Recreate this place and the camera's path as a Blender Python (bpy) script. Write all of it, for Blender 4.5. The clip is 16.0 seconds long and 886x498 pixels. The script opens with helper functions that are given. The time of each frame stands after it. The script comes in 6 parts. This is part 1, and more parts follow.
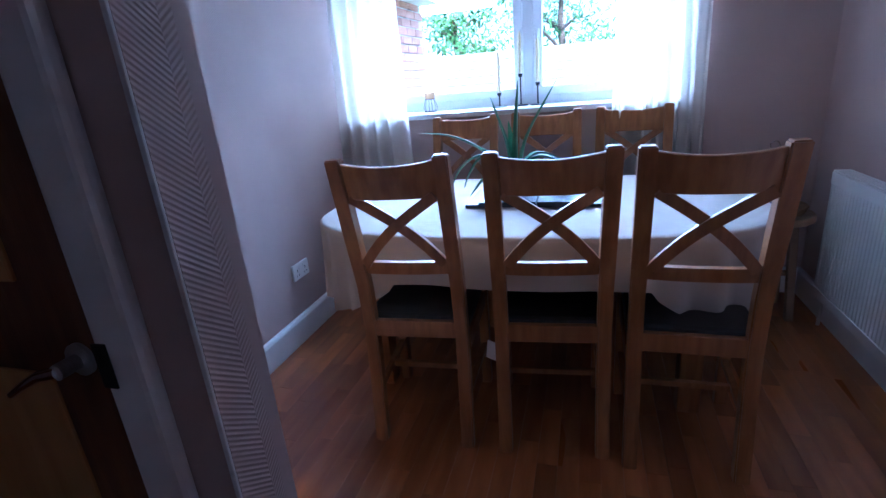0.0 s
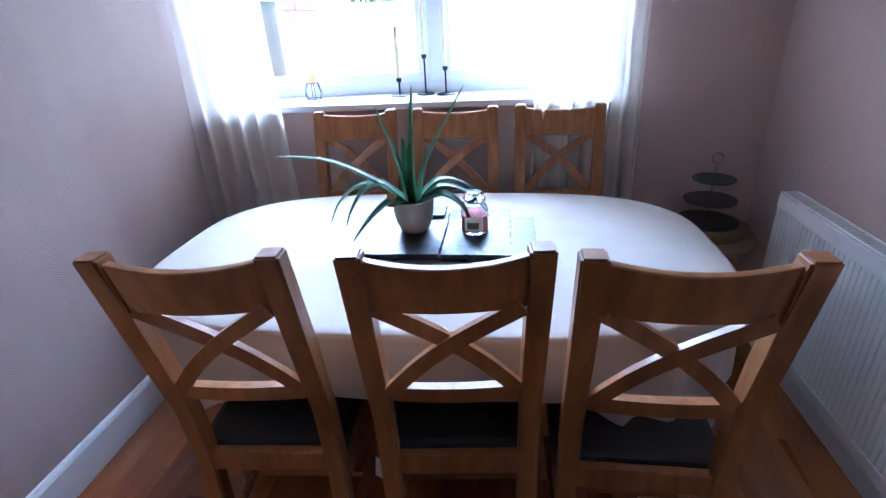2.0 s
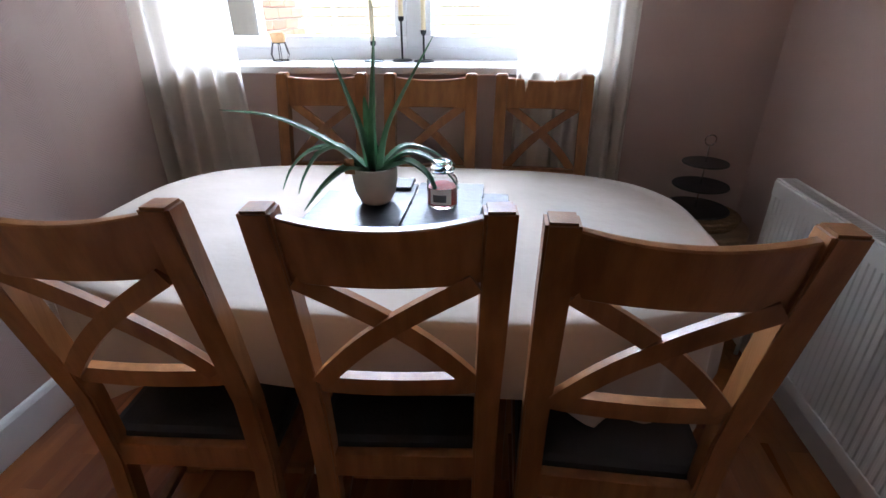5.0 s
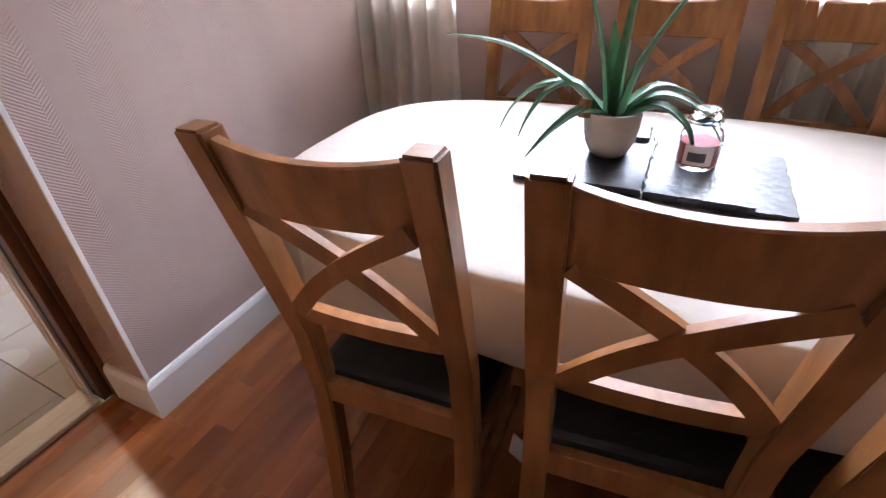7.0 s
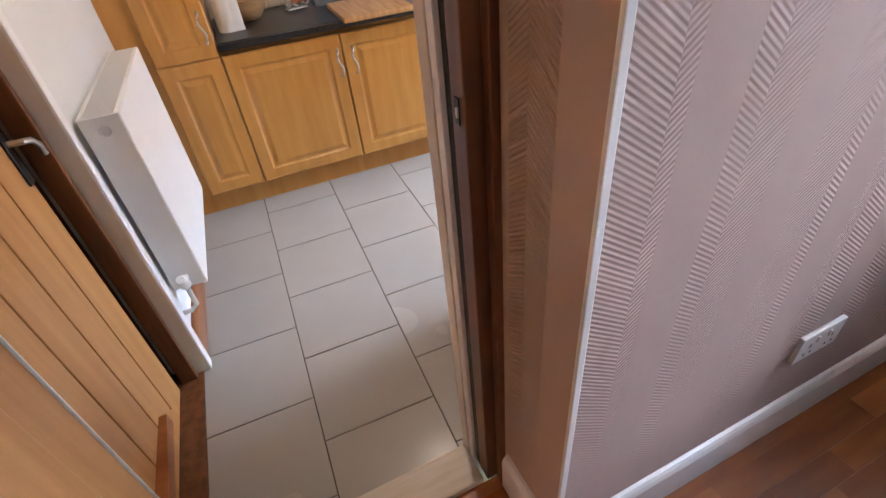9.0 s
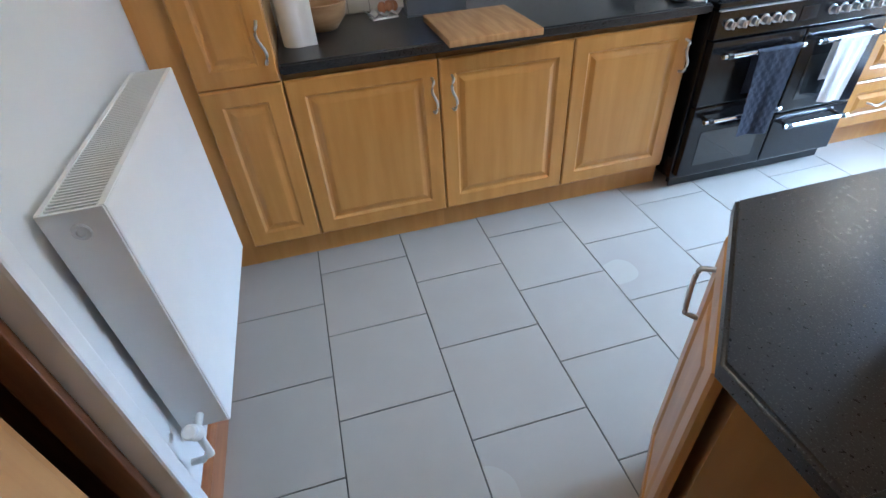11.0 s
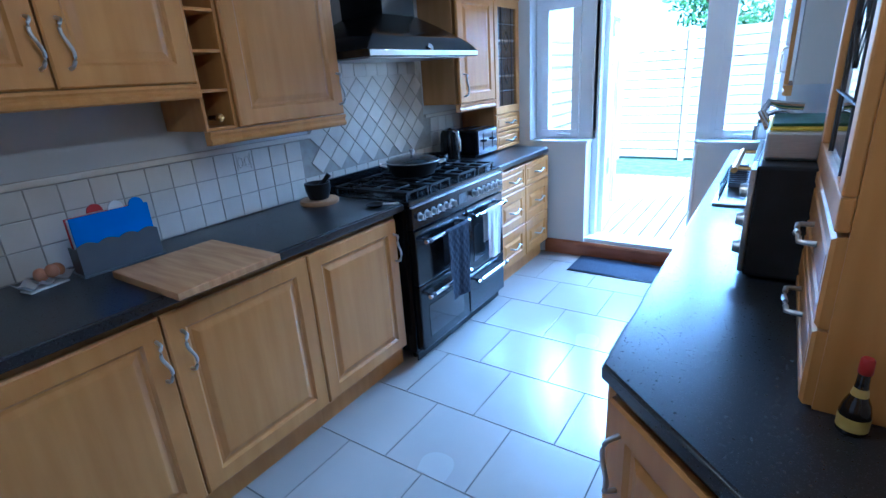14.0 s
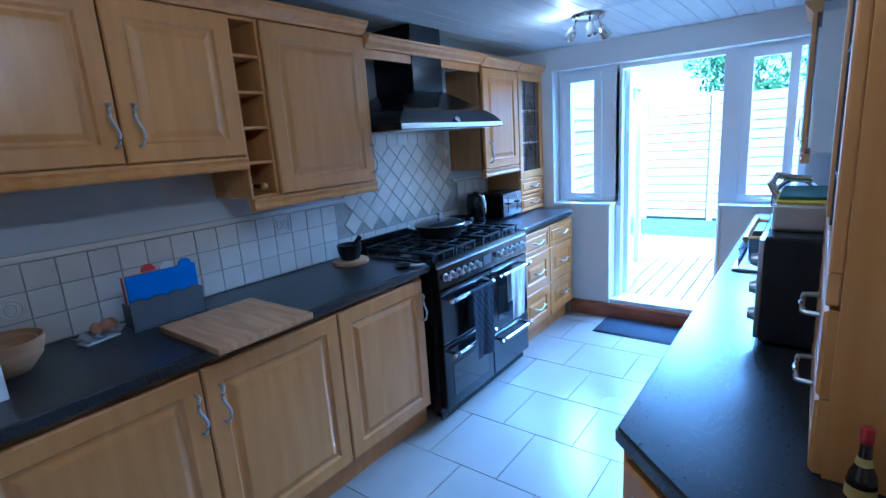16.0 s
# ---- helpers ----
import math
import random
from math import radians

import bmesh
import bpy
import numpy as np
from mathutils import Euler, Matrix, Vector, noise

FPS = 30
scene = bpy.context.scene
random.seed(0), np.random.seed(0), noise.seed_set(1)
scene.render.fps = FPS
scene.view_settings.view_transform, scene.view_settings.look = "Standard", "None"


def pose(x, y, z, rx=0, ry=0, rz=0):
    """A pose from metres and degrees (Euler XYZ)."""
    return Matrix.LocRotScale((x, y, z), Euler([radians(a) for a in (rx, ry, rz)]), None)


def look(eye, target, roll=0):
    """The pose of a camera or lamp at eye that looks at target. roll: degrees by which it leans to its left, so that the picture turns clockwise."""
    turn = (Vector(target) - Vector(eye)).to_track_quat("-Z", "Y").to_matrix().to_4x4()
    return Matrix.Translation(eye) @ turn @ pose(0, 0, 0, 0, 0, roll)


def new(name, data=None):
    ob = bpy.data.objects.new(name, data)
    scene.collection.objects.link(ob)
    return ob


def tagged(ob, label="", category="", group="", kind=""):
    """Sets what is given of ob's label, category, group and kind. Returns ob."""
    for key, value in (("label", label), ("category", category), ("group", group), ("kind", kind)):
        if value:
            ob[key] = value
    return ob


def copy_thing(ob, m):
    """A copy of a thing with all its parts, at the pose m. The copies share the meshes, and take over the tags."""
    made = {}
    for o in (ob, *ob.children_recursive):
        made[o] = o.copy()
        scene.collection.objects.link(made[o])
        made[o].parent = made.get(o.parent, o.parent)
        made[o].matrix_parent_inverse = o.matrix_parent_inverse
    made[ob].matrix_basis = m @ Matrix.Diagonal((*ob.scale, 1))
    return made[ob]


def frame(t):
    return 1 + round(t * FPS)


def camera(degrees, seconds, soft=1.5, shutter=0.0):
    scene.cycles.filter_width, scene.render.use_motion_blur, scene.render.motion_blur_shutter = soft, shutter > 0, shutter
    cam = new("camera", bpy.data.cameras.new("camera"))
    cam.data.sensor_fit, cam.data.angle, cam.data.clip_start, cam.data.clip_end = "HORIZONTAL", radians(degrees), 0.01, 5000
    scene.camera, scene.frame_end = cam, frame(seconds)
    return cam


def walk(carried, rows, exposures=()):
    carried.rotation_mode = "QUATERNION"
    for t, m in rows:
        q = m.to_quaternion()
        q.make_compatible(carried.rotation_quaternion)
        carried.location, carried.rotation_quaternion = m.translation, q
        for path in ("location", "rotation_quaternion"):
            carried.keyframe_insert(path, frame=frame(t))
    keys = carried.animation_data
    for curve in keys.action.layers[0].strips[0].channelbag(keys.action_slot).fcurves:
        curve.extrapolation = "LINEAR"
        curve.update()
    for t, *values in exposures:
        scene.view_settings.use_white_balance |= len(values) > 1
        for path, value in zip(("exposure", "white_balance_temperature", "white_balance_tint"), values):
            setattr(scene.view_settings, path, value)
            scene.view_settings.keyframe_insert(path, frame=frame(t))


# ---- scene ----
# camera and walk
cam = camera(84.18, 16.0)
PATH = [
    (0, (3.902, -0.958, 1.468), (3.265, 0.825, 0.824), -4.9),
    (0.5, (3.946, -0.741, 1.466), (3.439, 1.050, 0.736), -5.5),
    (1, (3.929, -0.529, 1.475), (3.497, 1.253, 0.677), -5.0),
    (1.5, (3.905, -0.419, 1.526), (3.519, 1.355, 0.687), -4.8),
    (2, (3.885, -0.336, 1.625), (3.549, 1.444, 0.777), -3.3),
    (2.5, (3.898, -0.308, 1.681), (3.543, 1.499, 0.901), -2.8),
    (3, (3.897, -0.272, 1.710), (3.515, 1.580, 1.059), -2.4),
    (3.5, (3.928, -0.277, 1.693), (3.521, 1.596, 1.122), -2.3),
    (4, (3.883, -0.230, 1.653), (3.566, 1.608, 0.931), -0.5),
    (4.2, (3.898, -0.198, 1.616), (3.620, 1.629, 0.852), -0.0),
    (6.3, (3.942, -0.194, 1.484), (3.499, 1.431, 0.405), -3.6),
    (6.5, (3.919, -0.153, 1.487), (3.344, 1.414, 0.386), -4.3),
    (7, (3.707, -0.067, 1.477), (2.887, 1.394, 0.385), -3.0),
    (7.5, (3.501, -0.024, 1.454), (2.323, 1.212, 0.414), -0.6),
    (8, (3.177, 0.137, 1.414), (1.806, 0.968, 0.219), -5.7),
    (8.5, (2.964, 0.114, 1.450), (1.525, 0.780, 0.230), -6.3),
    (9, (2.726, 0.100, 1.521), (1.249, 0.608, 0.271), -6.4),
    (9.5, (2.321, 0.118, 1.459), (0.809, 0.488, 0.203), -4.7),
    (9.7, (2.273, 0.124, 1.478), (0.751, 0.424, 0.223), -5.0),
    (11.8, (1.708, 0.121, 1.453), (0.216, 0.630, 0.227), -1.5),
    (12, (1.680, 0.126, 1.450), (0.197, 0.756, 0.266), -1.2),
    (12.5, (1.587, 0.120, 1.380), (0.118, 1.065, 0.406), -1.2),
    (13, (1.445, 0.141, 1.358), (0.120, 1.366, 0.497), -2.3),
    (13.5, (1.442, 0.047, 1.444), (0.342, 1.526, 0.669), -3.6),
    (14, (1.520, -0.028, 1.482), (0.445, 1.524, 0.820), -3.8),
    (14.5, (1.543, -0.077, 1.502), (0.366, 1.447, 0.963), -4.5),
    (15, (1.559, -0.088, 1.508), (0.351, 1.431, 1.024), -4.5),
    (15.5, (1.563, -0.091, 1.513), (0.365, 1.443, 1.055), -4.4),
    (16, (1.581, -0.089, 1.528), (0.391, 1.458, 1.094), -3.9),
]

EXPOSURE = [
    (0.0, 2.25, 4150, 15), (0.5, 2.45, 4250, 15), (1.0, 2.75, 4600, 15), (2.0, 2.55, 4700, 16), (3.5, 1.95, 5350, 16), (4.2, 1.7, 5600, 16),
    (6.3, 2.75, 6200, 18), (7.0, 2.9, 6200, 22), (8.0, 2.95, 6250, 22), (9.0, 2.9, 5950, 20), (9.7, 2.85, 5600, 17),
    (11.8, 2.15, 4600, 4), (12.5, 1.95, 4300, 4), (13.5, 1.95, 3950, 6), (14.5, 1.85, 3650, 7), (16.0, 1.75, 3550, 7),
]
walk(cam, [(t, look(eye, target, roll)) for t, eye, target, roll in PATH], EXPOSURE)

# world and light
world = bpy.data.worlds.new("sky")
scene.world = world
world.use_nodes = True
wn = world.node_tree.nodes
sky = wn.new("ShaderNodeTexSky")
sky.sky_type = "NISHITA"
sky.sun_disc = False
sky.sun_elevation = radians(50)
sky.sun_rotation = radians(145)
world.node_tree.links.new(sky.outputs[0], wn["Background"].inputs[0])
wn["Background"].inputs[1].default_value = 0.15
sun_data = bpy.data.lights.new("sun", "SUN")
sun_data.energy, sun_data.angle, sun_data.color = 5.0, radians(0.6), (1.0, 0.94, 0.86)
sun = new("sun", sun_data)
sun.matrix_world = look((0, 0, 10), (-2.2, 3.2, 5.0))


def fill_lamp(name, m, w, h, power, colour):
    data = bpy.data.lights.new(name, "AREA")
    data.shape, data.size, data.size_y, data.energy, data.color = "RECTANGLE", w, h, power, colour
    ob = new(name, data)
    ob.matrix_world = m
    return ob


ROOM = pose(2.367, 0.414, 0.199, 0, 0, 2.457)   # dining room: x along the window wall, y towards the window
# area lamps added out of view above the openings, filling in for skylight
fill_lamp("window_sky_fill", ROOM @ look((1.0, 4.3, 3.75), (1.1, 0.2, 0.9)), 3.4, 1.5, 165, (0.82, 0.91, 1.0))
fill_lamp("door_sky_fill", look((0.68, 6.2, 3.05), (0.68, 0.0, 0.7)), 3.2, 1.4, 310, (0.72, 0.86, 1.0))


# materials
def mat(name, colour, rough=0.5, metal=0.0, second=None, scale=8.0, stretch=(1, 1, 1), bump=0.0, bump_scale=60.0,
        spread=(0.35, 0.65), transmission=0.0, coat=0.0, emit=None, strength=0.0, random=0.0, detail=4.0, alpha=1.0, spec=0.5):
    m = bpy.data.materials.new(name)
    m.use_nodes = True
    nt = m.node_tree
    b = nt.nodes["Principled BSDF"]
    b.inputs["Base Color"].default_value = (*colour, 1)
    b.inputs["Roughness"].default_value = rough
    b.inputs["Metallic"].default_value = metal
    b.inputs["Transmission Weight"].default_value = transmission
    b.inputs["Coat Weight"].default_value = coat
    b.inputs["Coat Roughness"].default_value = 0.15
    b.inputs["Alpha"].default_value = alpha
    b.inputs["Specular IOR Level"].default_value = spec
    if emit:
        b.inputs["Emission Color"].default_value = (*emit, 1)
        b.inputs["Emission Strength"].default_value = strength
    tc = nt.nodes.new("ShaderNodeTexCoord")
    mp = nt.nodes.new("ShaderNodeMapping")
    mp.inputs["Scale"].default_value = stretch
    nt.links.new(tc.outputs["Object"], mp.inputs["Vector"])
    if random:
        inf = nt.nodes.new("ShaderNodeObjectInfo")
        ad = nt.nodes.new("ShaderNodeVectorMath")
        ad.operation = "MULTIPLY_ADD"
        nt.links.new(inf.outputs["Random"], ad.inputs[0])
        ad.inputs[1].default_value = (7.3, 11.1, 5.7)
        nt.links.new(tc.outputs["Object"], ad.inputs[2])
        nt.links.new(ad.outputs[0], mp.inputs["Vector"])
    out = None
    if second:
        n1 = nt.nodes.new("ShaderNodeTexNoise")
        n1.inputs["Scale"].default_value = scale
        n1.inputs["Detail"].default_value = detail
        nt.links.new(mp.outputs[0], n1.inputs["Vector"])
        r = nt.nodes.new("ShaderNodeValToRGB")
        r.color_ramp.elements[0].position, r.color_ramp.elements[1].position = spread
        r.color_ramp.elements[0].color, r.color_ramp.elements[1].color = (*colour, 1), (*second, 1)
        nt.links.new(n1.outputs["Fac"], r.inputs[0])
        out = r.outputs[0]
        if random:
            hs = nt.nodes.new("ShaderNodeHueSaturation")
            mr = nt.nodes.new("ShaderNodeMapRange")
            mr.inputs["To Min"].default_value, mr.inputs["To Max"].default_value = 1 - random, 1 + random
            nt.links.new(inf.outputs["Random"], mr.inputs["Value"])
            nt.links.new(mr.outputs[0], hs.inputs["Value"])
            nt.links.new(out, hs.inputs["Color"])
            out = hs.outputs[0]
        nt.links.new(out, b.inputs["Base Color"])
        n3 = nt.nodes.new("ShaderNodeTexNoise")
        n3.inputs["Scale"].default_value = scale * 0.4
        nt.links.new(mp.outputs[0], n3.inputs["Vector"])
        mr3 = nt.nodes.new("ShaderNodeMapRange")
        mr3.inputs["To Min"].default_value, mr3.inputs["To Max"].default_value = max(0.02, rough - 0.08), min(1, rough + 0.08)
        nt.links.new(n3.outputs["Fac"], mr3.inputs["Value"])
        nt.links.new(mr3.outputs[0], b.inputs["Roughness"])
    if bump:
        n2 = nt.nodes.new("ShaderNodeTexNoise")
        n2.inputs["Scale"].default_value = bump_scale
        n2.inputs["Detail"].default_value = 3
        nt.links.new(mp.outputs[0], n2.inputs["Vector"])
        bp = nt.nodes.new("ShaderNodeBump")
        bp.inputs["Strength"].default_value = bump
        bp.inputs["Distance"].default_value = 0.004
        nt.links.new(n2.outputs["Fac"], bp.inputs["Height"])
        nt.links.new(bp.outputs[0], b.inputs["Normal"])
    return m


def glass(name, tint=(1, 1, 1), rough=0.0):
    m = bpy.data.materials.new(name)
    m.use_nodes = True
    nt = m.node_tree
    b = nt.nodes["Principled BSDF"]
    b.inputs["Base Color"].default_value = (*tint, 1)
    b.inputs["Roughness"].default_value = rough
    b.inputs["Transmission Weight"].default_value = 1.0
    b.inputs["IOR"].default_value = 1.45
    return m


def wallpaper(name, colour, second, relief=0.34):
    """Painted paper with raised herringbone ribs in upright bands; local x runs along the wall and z up."""
    m = mat(name, colour, 0.62, second=second, scale=2.2)
    nt = m.node_tree
    b = nt.nodes["Principled BSDF"]
    tc = nt.nodes.new("ShaderNodeTexCoord")
    sp = nt.nodes.new("ShaderNodeSeparateXYZ")
    nt.links.new(tc.outputs["Object"], sp.inputs[0])

    def op(kind, a, c, d=None):
        n = nt.nodes.new("ShaderNodeMath")
        n.operation = kind
        for i, v in enumerate((a, c, d)):
            if v is None:
                continue
            if isinstance(v, (int, float)):
                n.inputs[i].default_value = v
            else:
                nt.links.new(v, n.inputs[i])
        return n.outputs[0]
    along = op("ADD", sp.outputs["X"], sp.outputs["Y"])
    zig = op("PINGPONG", along, 0.075)
    ph = op("ADD", op("MULTIPLY", sp.outputs["Z"], 1.0), op("MULTIPLY", zig, 0.75))
    rib = op("SINE", op("MULTIPLY", ph, 2 * math.pi / 0.0095), 0.0)
    band = op("SINE", op("MULTIPLY", along, 2 * math.pi / 0.19), 0.0)
    mask = op("GREATER_THAN", band, -0.15)
    noise_n = nt.nodes.new("ShaderNodeTexNoise")
    noise_n.inputs["Scale"].default_value = 2.6
    nt.links.new(tc.outputs["Object"], noise_n.inputs["Vector"])
    patch = op("MULTIPLY", mask, op("ADD", noise_n.outputs["Fac"], 0.2))
    h = op("MULTIPLY", rib, patch)
    bp = nt.nodes.new("ShaderNodeBump")
    bp.inputs["Strength"].default_value = relief
    bp.inputs["Distance"].default_value = 0.0025
    nt.links.new(h, bp.inputs["Height"])
    nt.links.new(bp.outputs[0], b.inputs["Normal"])
    return m


PLASTER = mat("plaster_pink", (0.52, 0.385, 0.335), 0.7, second=(0.57, 0.43, 0.38), scale=1.6, bump=0.12, bump_scale=90)
PAPER = wallpaper("embossed_paper", (0.45, 0.335, 0.295), (0.495, 0.375, 0.33))
PAPER_DARK = wallpaper("embossed_paper_beige", (0.46, 0.33, 0.26), (0.50, 0.37, 0.30), 1.0)
WHITE = mat("white_paint", (0.76, 0.76, 0.75), 0.35, second=(0.80, 0.80, 0.79), scale=5, bump=0.04)
CREAM = mat("cream_paint", (0.70, 0.66, 0.58), 0.5, second=(0.75, 0.71, 0.63), scale=3, bump=0.06)
KWALL = mat("kitchen_wall_paint", (0.72, 0.72, 0.71), 0.6, second=(0.76, 0.76, 0.75), scale=2, bump=0.08)
GREYWALL = mat("grey_wall_paint", (0.50, 0.50, 0.49), 0.6, second=(0.55, 0.55, 0.54), scale=2, bump=0.08)
UPVC = mat("white_upvc", (0.80, 0.81, 0.82), 0.25, second=(0.83, 0.84, 0.85), scale=4)
OAK = mat("oak", (0.235, 0.092, 0.025), 0.38, second=(0.35, 0.145, 0.044), scale=4, stretch=(9, 9, 0.9), bump=0.1, bump_scale=30, random=0.08, coat=0.12)
MAPLE = mat("maple_door", (0.49, 0.228, 0.043), 0.36, second=(0.555, 0.276, 0.061), scale=3, stretch=(8, 8, 0.7), random=0.05, bump=0.03, coat=0.1)
MAPLE_IN = mat("maple_carcass", (0.37, 0.20, 0.062), 0.5, second=(0.43, 0.24, 0.08), scale=3, stretch=(6, 6, 0.7))
PINE = mat("pine_door", (0.46, 0.22, 0.065), 0.42, second=(0.56, 0.29, 0.10), scale=3, stretch=(8, 8, 0.6), bump=0.06, coat=0.1)
STAIN = mat("dark_stained_wood", (0.10, 0.035, 0.012), 0.4, second=(0.18, 0.07, 0.025), scale=5, stretch=(6, 6, 0.6), bump=0.1)
REDWOOD = mat("varnished_skirting", (0.24, 0.085, 0.03), 0.3, second=(0.34, 0.13, 0.05), scale=5, stretch=(1, 1, 4), coat=0.2)
LAMINATE = mat("laminate_plank", (0.27, 0.085, 0.021), 0.3, second=(0.41, 0.145, 0.042), scale=2.4, stretch=(7, 1.0, 4), random=0.28, bump=0.03, coat=0.15)
TILE = mat("floor_tile", (0.36, 0.335, 0.30), 0.24, second=(0.372, 0.347, 0.312), scale=5, random=0.03, coat=0.15)
GROUT = mat("dark_grout", (0.05, 0.045, 0.04), 0.9, second=(0.09, 0.08, 0.07), scale=30)
WALLTILE = mat("cream_wall_tile", (0.62, 0.57, 0.48), 0.2, second=(0.67, 0.62, 0.53), scale=6, random=0.05, bump=0.05, bump_scale=18)
# light grout, its colour darkened to carry the shade in the joints
WALLGROUT = mat("shade_darkened_grout", (0.40, 0.37, 0.31), 0.9, second=(0.33, 0.30, 0.25), scale=20)
CLOTH = mat("linen_cloth", (0.41, 0.355, 0.30), 0.88, second=(0.455, 0.395, 0.34), scale=3, bump=0.7, bump_scale=13)
LEATHER = mat("black_leather", (0.009, 0.008, 0.008), 0.5, second=(0.02, 0.018, 0.017), scale=9, bump=0.25, bump_scale=120)
SLATE = mat("slate", (0.008, 0.011, 0.016), 0.42, second=(0.018, 0.023, 0.031), scale=7, bump=0.5, bump_scale=40)
SLATE_DULL = mat("dark_slate_plate", (0.02, 0.02, 0.02), 0.6, second=(0.035, 0.035, 0.035), scale=9, bump=0.4, bump_scale=40)
ALOE = mat("aloe_leaf", (0.045, 0.15, 0.07), 0.4, second=(0.10, 0.25, 0.13), scale=16, bump=0.1, spread=(0.4, 0.7))
CONCRETE = mat("concrete_pot", (0.36, 0.33, 0.29), 0.8, second=(0.46, 0.42, 0.37), scale=9, bump=0.3, bump_scale=50)
SOIL = mat("soil", (0.04, 0.025, 0.015), 1.0, second=(0.08, 0.05, 0.03), scale=40, bump=0.8)
CLEAR = glass("clear_glass")
PANE = glass("window_glass", (0.97, 0.99, 0.99))
WAX_RED = mat("red_wax", (0.42, 0.022, 0.02), 0.4, second=(0.50, 0.04, 0.035), scale=12)
WAX = mat("ivory_wax", (0.78, 0.68, 0.42), 0.45, second=(0.83, 0.74, 0.50), scale=12)
PAPER_WHITE = mat("white_paper", (0.80, 0.79, 0.77), 0.85, second=(0.84, 0.83, 0.81), scale=20, bump=0.15, bump_scale=150)
IRON = mat("black_iron", (0.015, 0.017, 0.018), 0.45, 0.6, second=(0.03, 0.033, 0.035), scale=30)
CHROME = mat("chrome", (0.75, 0.75, 0.76), 0.12, 1.0, second=(0.68, 0.68, 0.69), scale=30)
STEEL = mat("brushed_steel", (0.55, 0.55, 0.54), 0.32, 1.0, second=(0.62, 0.62, 0.61), scale=30, stretch=(1, 1, 12))
BRASS = mat("brass", (0.65, 0.42, 0.13), 0.3, 1.0, second=(0.55, 0.34, 0.10), scale=20)
BLACK = mat("black_enamel", (0.005, 0.005, 0.006), 0.2, second=(0.008, 0.008, 0.009), scale=6, coat=0.1, spec=0.35)
BLACKMATT = mat("black_matt", (0.007, 0.007, 0.007), 0.5, second=(0.012, 0.012, 0.012), scale=14, spec=0.3)
OVENGLASS = mat("oven_glass", (0.012, 0.014, 0.016), 0.05, second=(0.016, 0.018, 0.02), scale=3, coat=0.6)
WORKTOP = mat("granite_laminate", (0.018, 0.019, 0.021), 0.30, second=(0.10, 0.097, 0.09), scale=330, spread=(0.58, 0.74), bump=0.008, bump_scale=220, detail=2)
RADWHITE = mat("radiator_enamel", (0.80, 0.79, 0.76), 0.3, second=(0.83, 0.82, 0.79), scale=4)
PLASTIC = mat("white_plastic", (0.78, 0.77, 0.74), 0.3, second=(0.82, 0.81, 0.78), scale=6)
BLUE = mat("blue_plastic", (0.012, 0.16, 0.62), 0.4, second=(0.016, 0.19, 0.68), scale=8)
GREYPLASTIC = mat("grey_plastic", (0.09, 0.095, 0.105), 0.45, second=(0.11, 0.115, 0.125), scale=8)
BOARD = mat("chopping_board", (0.42, 0.22, 0.08), 0.5, second=(0.58, 0.35, 0.15), scale=4, stretch=(9, 1, 1), bump=0.05)
BOWLWOOD = mat("turned_wood", (0.38, 0.21, 0.085), 0.5, second=(0.52, 0.32, 0.15), scale=7, stretch=(1, 1, 5), bump=0.05)
EGG = mat("brown_egg", (0.42, 0.18, 0.08), 0.5, second=(0.50, 0.24, 0.12), scale=30)
CERAMIC = mat("white_ceramic", (0.78, 0.77, 0.75), 0.15, second=(0.82, 0.81, 0.79), scale=8, coat=0.3)
NAVY = mat("navy_quilt", (0.012, 0.015, 0.03), 0.9, second=(0.02, 0.025, 0.045), scale=30, bump=0.4, bump_scale=200)
TOWEL = mat("white_towel", (0.70, 0.70, 0.70), 0.95, second=(0.76, 0.76, 0.76), scale=15, bump=0.8, bump_scale=300)
MATBLUE = mat("navy_doormat", (0.008, 0.011, 0.022), 0.95, second=(0.018, 0.022, 0.04), scale=60, bump=0.8, bump_scale=200)
CEIL = mat("ceiling_paint", (0.55, 0.57, 0.59), 0.5, second=(0.60, 0.62, 0.64), scale=3)
CEILW = mat("white_ceiling", (0.75, 0.74, 0.72), 0.8, second=(0.79, 0.78, 0.76), scale=2, bump=0.2, bump_scale=80)
LEAD = mat("lead_came", (0.06, 0.06, 0.06), 0.5, 0.7, second=(0.09, 0.09, 0.09), scale=30)
GREENGLASS = glass("green_glass", (0.25, 0.6, 0.15))
BRICK = mat("red_brick", (0.30, 0.12, 0.075), 0.85, second=(0.40, 0.19, 0.12), scale=12, bump=0.5, bump_scale=60, random=0.2)
MORTAR = mat("mortar", (0.45, 0.42, 0.37), 0.95, second=(0.52, 0.49, 0.44), scale=30)
DECK = mat("decking", (0.27, 0.185, 0.115), 0.75, second=(0.34, 0.245, 0.16), scale=4, stretch=(8, 0.8, 4), random=0.12, bump=0.2)
FENCE = mat("fence_panel", (0.42, 0.34, 0.25), 0.8, second=(0.52, 0.44, 0.33), scale=4, stretch=(6, 6, 0.8), random=0.15, bump=0.2)
GRASS = mat("grass", (0.09, 0.15, 0.05), 0.9, second=(0.15, 0.21, 0.09), scale=6, bump=0.6)
LEAF = mat("leaf", (0.05, 0.12, 0.025), 0.6, second=(0.11, 0.22, 0.05), scale=3, spread=(0.3, 0.7))
BARK = mat("bark", (0.10, 0.07, 0.045), 0.9, second=(0.16, 0.115, 0.075), scale=10, bump=0.8)
